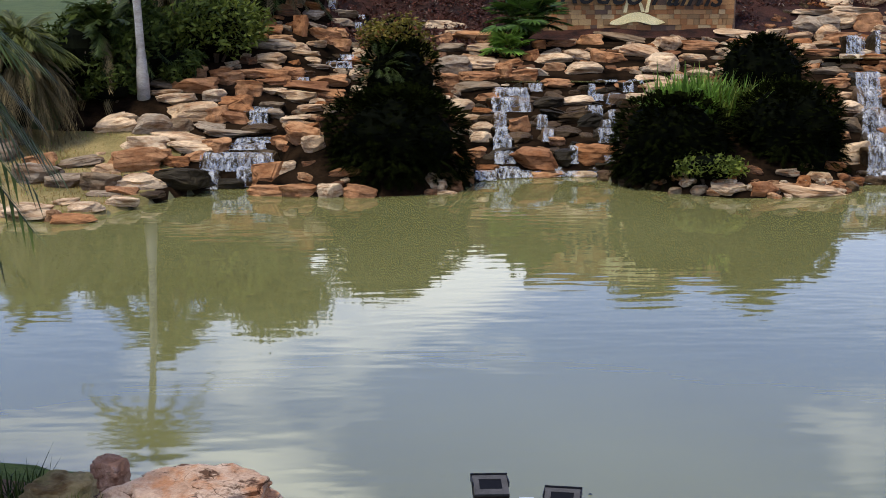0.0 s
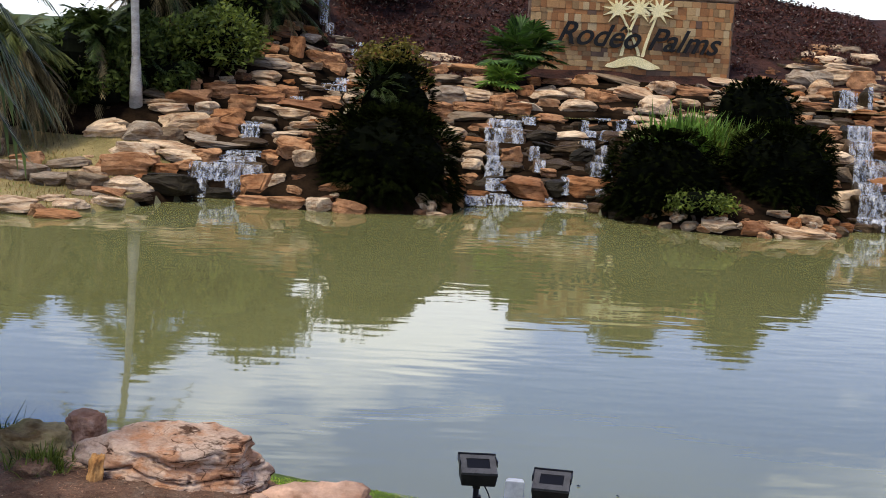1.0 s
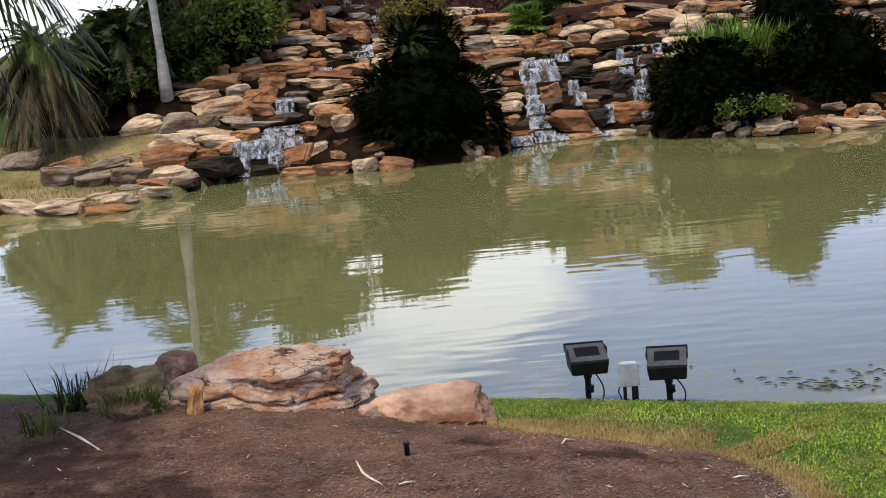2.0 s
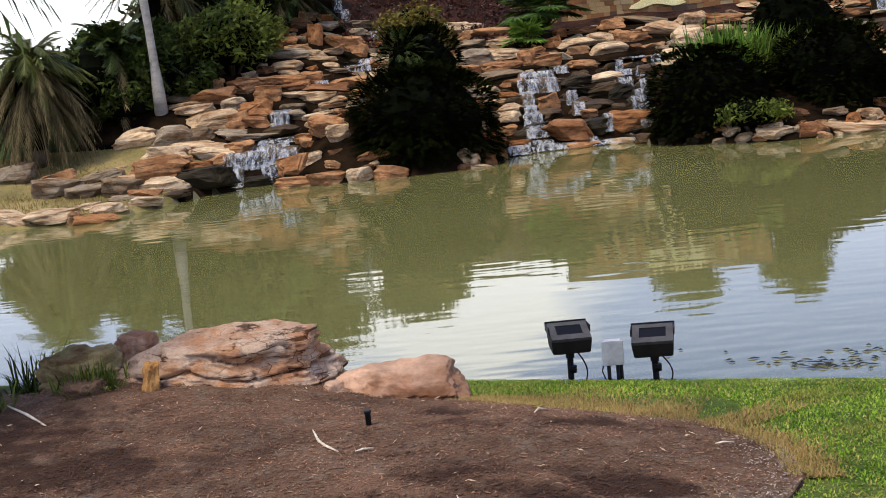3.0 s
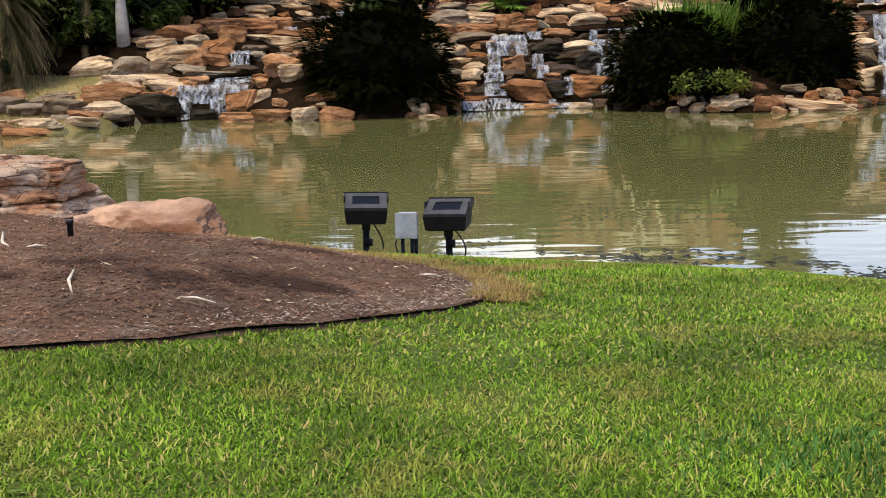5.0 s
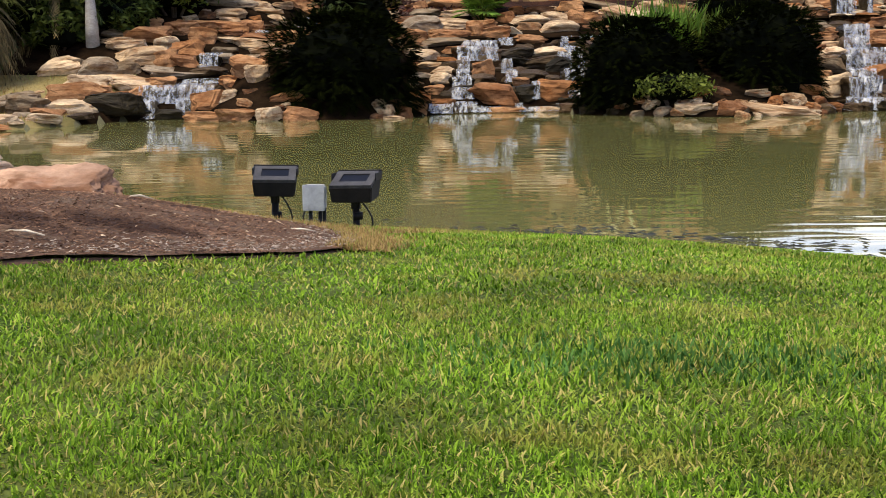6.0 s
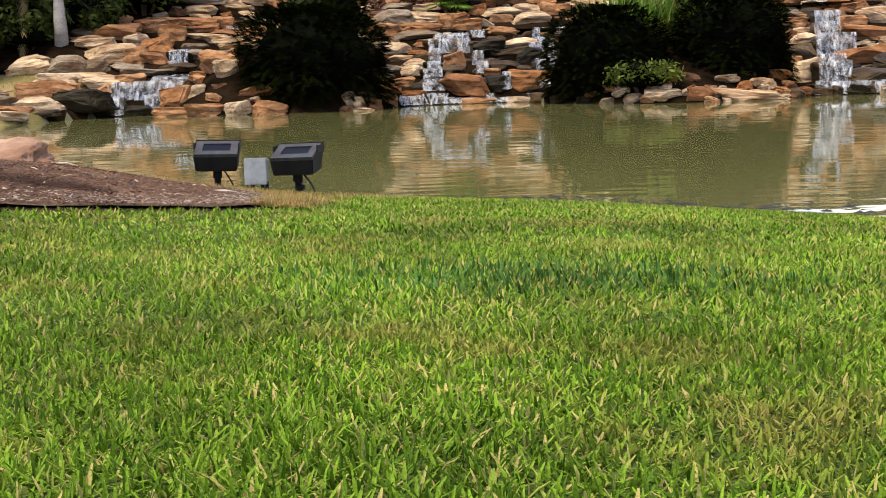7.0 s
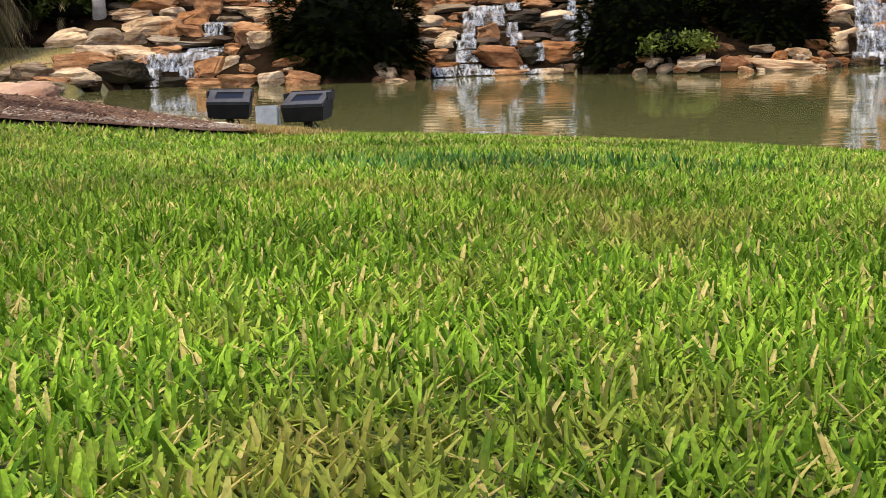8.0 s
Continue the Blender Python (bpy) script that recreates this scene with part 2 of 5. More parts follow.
M_BONE = two_tone("bleached_wood", (0.50, 0.40, 0.27), (0.72, 0.62, 0.46), 12, 60, 0.7, 0.4, 0.004)
M_EDGE = two_tone("dark_edging", (0.050, 0.030, 0.020), (0.135, 0.082, 0.054), 4, 40, 0.9, spec=0.02)
M_FLAKES = two_tone("floating_weed", (0.012, 0.014, 0.011), (0.035, 0.038, 0.030), 6, 50, 0.5, spec=0.3)
M_BLACK = two_tone("black_plastic", (0.012, 0.012, 0.013), (0.022, 0.022, 0.024), 8, 90, 0.45, 0.1, 0.002)
M_BRONZE = two_tone("dark_bronze_paint", (0.007, 0.006, 0.006), (0.014, 0.011, 0.010), 8, 120, 0.6, 0.1, 0.002)
M_LAMPFACE = two_tone("weathered_grey_paint", (0.045, 0.042, 0.04), (0.07, 0.066, 0.063), 9, 90, 0.6, 0.15, 0.002)
M_GREY = two_tone("grey_pvc", (0.36, 0.365, 0.37), (0.42, 0.425, 0.43), 3, 9, 0.5, 0.1, 0.002)
M_METAL = two_tone("worn_nozzle_metal", (0.5, 0.5, 0.5), (0.75, 0.75, 0.75), 30, 120, 0.35, 0.1, 0.001, metal=0.6)
M_TRUNK = two_tone("grey_palm_bark", (0.30, 0.265, 0.22), (0.48, 0.44, 0.375), 1.5, 22, 0.9, 0.7, 0.03, stretch=(1, 1, 3))
M_BARK = two_tone("dark_bark", (0.05, 0.035, 0.025), (0.11, 0.08, 0.055), 3, 25, 0.95, 0.8, 0.04)
M_CREAM = two_tone("cream_enamel", (0.80, 0.66, 0.30), (0.88, 0.76, 0.40), 3, 40, 0.5, 0.05, 0.002)
M_LETTER = two_tone("black_enamel", (0.006, 0.006, 0.006), (0.010, 0.010, 0.010), 4, 40, 0.4, 0.05, 0.002)
M_MORTAR = two_tone("brown_mortar", (0.13, 0.085, 0.055), (0.22, 0.15, 0.10), 3, 30)
M_BLADE = leaf_mat("lawn_blades", (0.048, 0.116, 0.007), (0.275, 0.435, 0.036), 0.5, 0.3, (0.50, 0.41, 0.145), 0.08, 0.83, True)
M_COARSE = leaf_mat("coarse_grass_blades", (0.030, 0.085, 0.012), (0.10, 0.205, 0.042), 0.5, 0.3, None, 0.08)
M_DRYBLADE = leaf_mat("dry_grass_blades", (0.20, 0.125, 0.045), (0.40, 0.27, 0.10), 0.7, 0.3, (0.22, 0.28, 0.05))
# leaf tones taken to near black: the bushes' shade is put into the colour
M_BUSH = leaf_mat("shade_darkened_cycad_leaves", (0.0012, 0.0016, 0.0006), (0.0075, 0.0095, 0.002), 0.8, 0.03, None, 0.0)
# near-black cores inside foliage: the inner shade is put into this colour
M_CORE = two_tone("painted_inner_shade", (0.0015, 0.002, 0.001), (0.004, 0.005, 0.002), 2, 14, 0.95, spec=0.02)
M_TREE = leaf_mat("dark_tree_leaves", (0.009, 0.016, 0.003), (0.058, 0.076, 0.014), 0.6, 0.15, None, 0.06)
M_SHRUB = leaf_mat("yellow_green_leaves", (0.025, 0.040, 0.006), (0.15, 0.175, 0.026), 0.5, 0.25)
M_OLIVE = leaf_mat("olive_red_leaves", (0.06, 0.052, 0.009), (0.19, 0.15, 0.022), 0.5, 0.2, (0.17, 0.06, 0.03))
M_FAN = leaf_mat("fan_palm_leaves", (0.012, 0.026, 0.005), (0.065, 0.12, 0.02), 0.45, 0.2)
M_FRESH = leaf_mat("fresh_green_leaves", (0.05, 0.10, 0.014), (0.20, 0.32, 0.045), 0.45, 0.3)
M_PALM = leaf_mat("palm_fronds", (0.010, 0.018, 0.004), (0.060, 0.080, 0.018), 0.45, 0.2)
M_SILVER = leaf_mat("grey_green_fronds", (0.020, 0.030, 0.006), (0.125, 0.130, 0.034), 0.45, 0.2)
M_DEAD = leaf_mat("dead_fronds", (0.04, 0.031, 0.013), (0.17, 0.125, 0.055), 0.8, 0.15)
M_RED = leaf_mat("red_groundcover_leaves", (0.028, 0.009, 0.006), (0.095, 0.033, 0.020), 0.6, 0.1, (0.17, 0.13, 0.10))


def tile_mat():
    m, n, l, b = mat("slate_tile", 0.75, 0, 0.3)
    info = n.new("ShaderNodeObjectInfo")
    c = ramp(n, l, info.outputs["Random"], [(0.0, (0.24, 0.105, 0.035)), (0.18, (0.34, 0.18, 0.068)), (0.38, (0.23, 0.135, 0.055)), (0.55, (0.38, 0.245, 0.105)), (0.75, (0.33, 0.145, 0.048)), (0.88, (0.11, 0.066, 0.040)), (0.94, (0.42, 0.30, 0.15))])
    c.node.color_ramp.interpolation = "CONSTANT"
    f = tex_noise(n, l, 9, 6, 0.65)
    c = blend(n, l, 1.0, c, ramp(n, l, f, [(0.3, (0.75, 0.72, 0.7)), (0.7, (1.2, 1.2, 1.15))]), "MULTIPLY")
    l.new(c, b.inputs["Base Color"])
    bump(n, l, b, f, 0.4, 0.01)
    return m


def water_mat():
    """Silty olive pond water with long low ripples."""
    m, n, l, b = mat("pond_water", 0.03, 0, 0.5)
    b.inputs["IOR"].default_value = 1.85
    b.inputs["Specular Tint"].default_value = (0.80, 0.87, 1.0, 1)
    c = ramp(n, l, tex_noise(n, l, 0.12, 3), [(0.35, (0.130, 0.124, 0.042)), (0.65, (0.160, 0.154, 0.055))])
    l.new(c, b.inputs["Base Color"])
    rip = tex_noise(n, l, 1.0, 1, 0.4, stretch=(1.3, 3.4, 1))
    zone = ramp(n, l, tex_noise(n, l, 0.10, 2, stretch=(0.6, 1.6, 1)), [(0.38, (0.15, 0.15, 0.15)), (0.62, (1, 1, 1))])
    k = n.new("ShaderNodeBump")
    k.inputs["Distance"].default_value = 0.02
    k.inputs["Strength"].default_value = 0.2
    s = n.new("ShaderNodeMath")
    s.operation = "MULTIPLY"
    s.inputs[1].default_value = 0.26
    l.new(zone, s.inputs[0])
    l.new(s.outputs[0], k.inputs["Strength"])
    l.new(rip, k.inputs["Height"])
    l.new(k.outputs[0], b.inputs["Normal"])
    return m


def fall_mat():
    """Broken falling water: thin white strands with clear gaps."""
    m, n, l, b = mat("white_water", 0.3, 0, 0.4)
    b.inputs["Base Color"].default_value = (0.56, 0.57, 0.58, 1)
    a = tex_noise(n, l, 5.0, 4, 0.6, stretch=(1.5, 1.2, 0.9))
    f = tex_noise(n, l, 15.0, 3, 0.6, stretch=(1.5, 1.0, 0.45))
    h = blend(n, l, 0.45, a, f)
    al = ramp(n, l, h, [(0.42, (0.02, 0.02, 0.02)), (0.68, (0.72, 0.72, 0.72))])
    l.new(al, b.inputs["Alpha"])
    bump(n, l, b, h, 0.5, 0.03)
    return m


M_TILE, M_WATER, M_FALL = tile_mat(), water_mat(), fall_mat()
m_, n_, l_, b_ = mat("lamp_glass", 0.3, 0, 0.05)
b_.inputs["Base Color"].default_value = (0.008, 0.008, 0.009, 1)
M_GLASS = m_


# ---- mesh helpers ----
def part(name, bm, material, parent=None, label=""):
    """Links a bmesh as one mesh object under a thing or a part."""
    me = bpy.data.meshes.new(name)
    bm.to_mesh(me)
    bm.free()
    me.materials.append(material)
    ob = new(name, me)
    ob.parent = parent
    return tagged(ob, label)


def from_arrays(name, verts, faces, material, parent=None, smooth=False):
    me = bpy.data.meshes.new(name)
    me.from_pydata(verts.tolist() if hasattr(verts, "tolist") else verts, [], faces.tolist() if hasattr(faces, "tolist") else faces)
    me.materials.append(material)
    if smooth:
        me.polygons.foreach_set("use_smooth", [True] * len(me.polygons))
    ob = new(name, me)
    ob.parent = parent
    return ob


def thing(name, label, category, at=(0, 0, 0), turn=0, group="", kind=""):
    ob = new(name)
    ob.empty_display_size = 0.1
    ob.matrix_basis = pose(*at, 0, 0, turn)
    return tagged(ob, label, category, group, kind)


def box_bm(sx, sy, sz, at=(0, 0, 0), bevel=0.0, bm=None):
    own = bm or bmesh.new()
    made = bmesh.ops.create_cube(own, size=1.0, matrix=Matrix.Translation(at) @ Matrix.Diagonal((sx, sy, sz, 1)))
    if bevel:
        edges = {e for v in made["verts"] for e in v.link_edges}
        bmesh.ops.bevel(own, geom=list(edges), offset=bevel, segments=2, affect="EDGES")
    return own


def tube_bm(points, radii, sides=8, bm=None, cap=True):
    """A tapered tube along a polyline."""
    own = bm or bmesh.new()
    pts = [Vector(p) for p in points]
    rings = []
    for i, p in enumerate(pts):
        d = (pts[min(i + 1, len(pts) - 1)] - pts[max(i - 1, 0)]).normalized()
        a = d.cross(Vector((0.31, 0.17, 0.93)) if abs(d.z) < 0.9 else Vector((1, 0, 0))).normalized()
        b = d.cross(a)
        r = radii[i] if isinstance(radii, (list, tuple)) else radii
        rings.append([own.verts.new(p + r * (math.cos(k * math.tau / sides) * a + math.sin(k * math.tau / sides) * b)) for k in range(sides)])
    for r0, r1 in zip(rings, rings[1:]):
        for k in range(sides):
            own.faces.new((r0[k], r0[(k + 1) % sides], r1[(k + 1) % sides], r1[k])).smooth = True
    if cap:
        own.faces.new(rings[0][::-1])
        own.faces.new(rings[-1])
    return own


def smoothstep(a, b, x):
    t = np.clip((x - a) / (b - a), 0, 1)
    return t * t * (3 - 2 * t)


# ---- the lie of the land ----
SHORE_X = [-40, -16, -9.5, -7, -6.1, -5.2, -4.3, -4.0, -2.6, -1.4, -0.15, 0.6, 1.05, 2, 3.9, 4.2, 5, 6, 6.6, 8, 9.2, 9.7, 10.5, 12, 16, 40]
SHORE_Y = [22, 24.0, 24.4, 24.5, 26.3, 28.1, 28.5, 27.6, 27.05, 27.0, 27.3, 28, 29.1, 29.8, 29.7, 28.4, 27.5, 26.75, 26.5, 26.7, 27.3, 28.2, 28.3, 28, 27, 24]


def far_shore(x):
    return np.interp(x, SHORE_X, SHORE_Y)


def far_height(x, y):
    mid = np.interp(y, [29.0, 30.4, 34.4, 37, 39, 41.5, 50, 56, 90, 200], [0, 0.35, 1.2, 1.85, 2.35, 2.75, 6.2, 6.4, 5.0, 5.0])
    left = np.interp(y, [24.4, 28.9, 31, 32.8, 38, 46, 56, 90, 200], [0, 0.2, 0.65, 1.5, 3.2, 5.6, 6.4, 6.0, 6.0])
    left = np.minimum(left, np.interp(x, [-30, -14, -10.5, -7.5], [0.9, 1.0, 1.9, 9]) + 0.02 * np.maximum(y - 30, 0) * (y < 60))
    w = smoothstep(-1.5, -5.0, x)
    s = y - far_shore(x)
    h = mid * (1 - w) + left * w
    spur = np.maximum(smoothstep(-3.9, -3.2, x) * smoothstep(0.7, 0.1, x), smoothstep(4.4, 5.1, x) * smoothstep(9.6, 8.9, x))
    mound = 1.75 * (1 - np.exp(-np.maximum(s, 0) * 0.34)) * spur * smoothstep(36.5, 33.0, y)
    h = np.maximum(h, mound) + np.minimum(np.maximum(s, 0) * 0.5, 0.08)
    far_right = smoothstep(11, 18, x) * smoothstep(44, 55, y) * 1.3
    return np.where(s > 0, h - far_right, np.maximum(-0.9, s * 0.5))


BED_FRONT = [(-9, 4.95), (-4, 4.97), (-1.8, 4.95), (-1.13, 4.97), (-0.94, 5.08), (-0.56, 5.16), (-0.2, 5.27), (0.06, 5.47), (0.28, 5.66), (0.56, 6.04), (0.75, 6.34), (0.9, 6.64), (0.95, 7.05)]


def inland(x, y):
    """Metres from the near waterline, up the lawn."""
    return -(0.33 * (x - 0.16) + 0.944 * (y - 10.05)) - 0.8 * smoothstep(2.3, 5.5, x)


def near_height(x, y):
    u = inland(x, y)
    base = np.interp(u, [-3, 0, 0.12, 0.4, 1, 2, 3, 4.5, 6.5, 12, 40], [-0.9, 0.0, 0.08, 0.13, 0.21, 0.32, 0.39, 0.46, 0.54, 0.75, 1.2])
    mound = 0.19 * (0.5 + 0.5 * smoothstep(5.2, 3.7, u)) * smoothstep(1.1, -0.6, x) * smoothstep(0.9, 2.6, u) * smoothstep(9.0, 5.0, u)
    heap = 0.19 * np.exp(-((x + 2.3) / 1.3) ** 2 - ((y - 9.3) / 0.8) ** 2)
    return base + mound + heap - 0.08 * smoothstep(1.2, 4.5, x) * smoothstep(0.0, 1.5, u)


def height(x, y):
    return np.where(y < 18, near_height(x, y), far_height(x, y))


def h1(x, y):
    return float(height(np.float64(x), np.float64(y)))


# ---- ground: one sheet to the horizon ----
def build_ground():
    gx = np.unique(np.concatenate([[-2500, -900, -300, -120, -60, -40, -28, -20], np.arange(-16, 20.01, 0.3), [24, 30, 40, 60, 120, 300, 900, 2500]]))
    gy = np.unique(np.concatenate([[-2500, -900, -300, -100, -40, -20, -10, -5, -2], np.arange(0, 12.6, 0.25), [14, 16, 18, 20, 22], np.arange(23.4, 57, 0.3), [60, 66, 75, 90, 120, 200, 400, 1000, 2500]]))
    X, Y = np.meshgrid(gx, gy)
    Z = height(X, Y)
    Z = Z + 0.05 * (np.sin(X * 1.7 + Y) * np.sin(Y * 1.3 - X * 0.4)) * ((Y > 28) & (Y < 60))
    nx, ny = len(gx), len(gy)
    verts = np.stack([X.ravel(), Y.ravel(), Z.ravel()], 1)
    i = (np.arange(ny - 1)[:, None] * nx + np.arange(nx - 1)[None, :]).ravel()
    faces = np.stack([i, i + 1, i + nx + 1, i + nx], 1)
    ob = from_arrays("ground", verts, faces, M_LAWN, None, True)
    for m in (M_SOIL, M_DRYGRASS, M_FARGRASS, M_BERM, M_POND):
        ob.data.materials.append(m)
    c = verts[faces].mean(1)
    slot = np.zeros(len(faces), int)
    x, y, z = c.T
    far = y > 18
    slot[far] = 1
    slot[far & (x < -6.0) & (y < 31.6)] = 2
    slot[far & (x < -9.5) & (y > 31.5)] = 3
    slot[far & (y > 41) & (x > -3.5)] = 4
    slot[far & (y > 39.2) & (x > -3.0) & (x < 3.4)] = 4
    slot[far & (y > 57)] = 3
    slot[z < -0.12] = 5
    slot[(y < 18) & (z > -0.12)] = 0
    ob.data.polygons.foreach_set("material_index", slot.tolist())
    return tagged(ob, "lawn, soil and mulched slopes round the pond", "ground", kind="structure")


build_ground()

pond = from_arrays("water", np.array([[-80, 4, 0], [80, -2, 0], [80, 33, 0], [-80, 33, 0]]), [(0, 1, 2, 3)], M_WATER)
tagged(pond, "still olive-green pond water with low ripples", "water", kind="structure")


# ---- stones ----
def rock_mesh(name, seed, cuts=8, rough=0.05):
    """A block of broken sandstone about one metre across: planes cut off a box, edges worn, faces chipped."""
    rng = random.Random(seed)
    bm = box_bm(1, 1, 1)
    for k in range(cuts):
        a = (k + rng.uniform(-0.4, 0.4)) * math.tau / cuts
        n = Vector((math.cos(a), math.sin(a), rng.uniform(-0.5, 0.8))).normalized()
        p = n * rng.uniform(0.36, 0.54)
        made = bmesh.ops.bisect_plane(bm, geom=bm.verts[:] + bm.edges[:] + bm.faces[:], plane_co=p, plane_no=n, clear_outer=True)
        edges = [e for e in made["geom_cut"] if isinstance(e, bmesh.types.BMEdge)]
        bmesh.ops.contextual_create(bm, geom=edges)
    for k in range(2):
        n = Vector((rng.uniform(-0.3, 0.3), rng.uniform(-0.5, 0.2), 1)).normalized()
        made = bmesh.ops.bisect_plane(bm, geom=bm.verts[:] + bm.edges[:] + bm.faces[:], plane_co=n * rng.uniform(0.38, 0.46), plane_no=n, clear_outer=True)
        bmesh.ops.contextual_create(bm, geom=[e for e in made["geom_cut"] if isinstance(e, bmesh.types.BMEdge)])
    bmesh.ops.remove_doubles(bm, verts=bm.verts[:], dist=0.02)
    bmesh.ops.bevel(bm, geom=bm.edges[:], offset=0.06, segments=2, affect="EDGES", clamp_overlap=True)
    bmesh.ops.triangulate(bm, faces=bm.faces[:])
    for least in (0.26, 0.30):
        bmesh.ops.subdivide_edges(bm, edges=[e for e in bm.edges if e.calc_length() > least], cuts=1)
        bmesh.ops.triangulate(bm, faces=bm.faces[:])
    bmesh.ops.triangulate(bm, faces=bm.faces[:])
    off = Vector((seed * 3.7, seed * 1.3, seed * 7.1))
    for v in bm.verts:
        p = v.co
        v.co = p * (1 + rough * 1.6 * noise.noise(p * 2.2 + off) + rough * noise.noise(p * 6 + off))
        v.co.xy *= 1 + rough * 2.4 * noise.noise(Vector((0.8 * p.x, 0.8 * p.y, p.z * 7)) + off)
    bmesh.ops.smooth_vert(bm, verts=bm.verts[:], factor=0.2, use_axis_x=True, use_axis_y=True, use_axis_z=True)
    bmesh.ops.recalc_face_normals(bm, faces=bm.faces[:])
    me = bpy.data.meshes.new(name)
    bm.to_mesh(me)
    bm.free()
    return me


ROCKS = []
for k in range(22):
    me_ = rock_mesh("stone", 11 + k, 6 + k % 4, 0.10)
    me_.materials.append(M_STONE)
    ROCKS.append(me_)
TONED = {}
for tone_, m_tone in ((0, M_ORANGE), (1, M_PALE), (2, M_DULL)):
    TONED[tone_] = []
    for k in range(8):
        me_ = ROCKS[tone_ * 7 + k if tone_ * 7 + k < 22 else k].copy()
        me_.materials.clear()
        me_.materials.append(m_tone)
        TONED[tone_].append(me_)
WET_ROCKS = []
for k in range(5):
    me_ = rock_mesh("wet_stone", 51 + k, 6 + k % 3, 0.10)
    me_.materials.append(M_WET)
    WET_ROCKS.append(me_)


def stone(parent, x, y, z, w, d, h, turn=0.0, tip=0.0, lean=0.0, rng=random, wet=False, tone=None):
    """One stone w wide, d deep and h high, its middle at z."""
    me = rng.choice(WET_ROCKS if wet else TONED[tone] if tone in TONED else ROCKS)
    ob = new("wet_stone" if wet else "stone", me)
    ob.parent = parent
    ob.matrix_basis = pose(x, y, z, tip, lean, turn) @ Matrix.Diagonal((w, d, h, 1))
    return ob


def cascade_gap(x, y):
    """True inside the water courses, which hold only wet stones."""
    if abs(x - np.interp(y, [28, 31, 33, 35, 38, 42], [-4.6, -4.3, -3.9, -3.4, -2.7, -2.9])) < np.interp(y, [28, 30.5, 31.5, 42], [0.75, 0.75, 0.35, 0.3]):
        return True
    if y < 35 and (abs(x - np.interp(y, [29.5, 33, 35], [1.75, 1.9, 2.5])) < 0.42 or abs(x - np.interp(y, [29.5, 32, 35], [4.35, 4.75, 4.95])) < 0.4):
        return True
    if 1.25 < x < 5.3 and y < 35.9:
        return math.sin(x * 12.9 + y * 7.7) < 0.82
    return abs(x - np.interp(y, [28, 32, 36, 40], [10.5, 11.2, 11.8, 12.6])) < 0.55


# well seen stones: x, y, width, height, tone (0 orange, 1 cream, 2 grey, 3 wet)
SHORE = [(-7.22, 24.38, 0.8, 0.19, 0), (-7.11, 25.11, 0.61, 0.2, 1), (-7.62, 25.54, 0.48, 0.14, 1), (-6.48, 25.75, 0.67, 0.18, 1), (-7.04, 26.39, 0.74, 0.11, 2), (-6.71, 26.47, 0.61, 0.19, 0), (-7.32, 27.02, 0.88, 0.46, 2), (-6.46, 27.22, 1.01, 0.33, 1), (-8.15, 27.45, 1.03, 0.31, 2), (-7.61, 28.94, 0.67, 0.21, 1), (-7.04, 29.24, 1.22, 0.56, 0), (-8.35, 29.46, 0.96, 0.23, 2), (-6.44, 29.68, 0.46, 0.33, 0), (-8.01, 30.03, 0.28, 0.11, 1), (-7.04, 30.46, 1.05, 0.4, 1), (-6.35, 31.14, 1.28, 0.16, 1), (-7.03, 31.48, 0.84, 0.48, 2), (-6.37, 31.55, 0.66, 0.31, 2), (-7.98, 31.6, 0.99, 0.42, 1)]
SHORE_B = [(-7.53, 31.6, 0.5, 0.32, 2), (-6.62, 32.73, 0.87, 0.26, 1), (-6.99, 33.19, 0.76, 0.14, 1), (-6.27, 33.42, 1.07, 0.4, 0), (-7.01, 33.69, 0.85, 0.24, 2), (-6.46, 34.4, 0.69, 0.34, 0)]
STREAM = [(-6.07, 26.52, 0.49, 0.12, 3), (-3.69, 27.44, 0.8, 0.26, 0), (-5.62, 27.58, 1.14, 0.42, 3), (-3.36, 28.22, 0.41, 0.24, 1), (-3.8, 28.28, 0.77, 0.48, 0), (-6.08, 29.31, 0.54, 0.27, 0), (-5.68, 29.65, 0.49, 0.25, 0), (-5.3, 30.31, 0.61, 0.36, 0), (-5.95, 30.38, 1.03, 0.28, 1), (-3.68, 30.47, 0.36, 0.31, 0), (-3.73, 30.73, 0.5, 0.34, 0), (-3.32, 31.05, 0.84, 0.15, 1), (-5.07, 31.27, 1.42, 0.16, 2), (-4.39, 31.39, 0.85, 0.24, 3), (-5.51, 31.57, 0.86, 0.14, 2), (-3.73, 31.73, 0.2, 0.19, 1), (-5.51, 31.81, 0.58, 0.49, 0), (-5.02, 31.84, 0.67, 0.31, 0), (-6.13, 32.08, 1.24, 0.44, 1)]
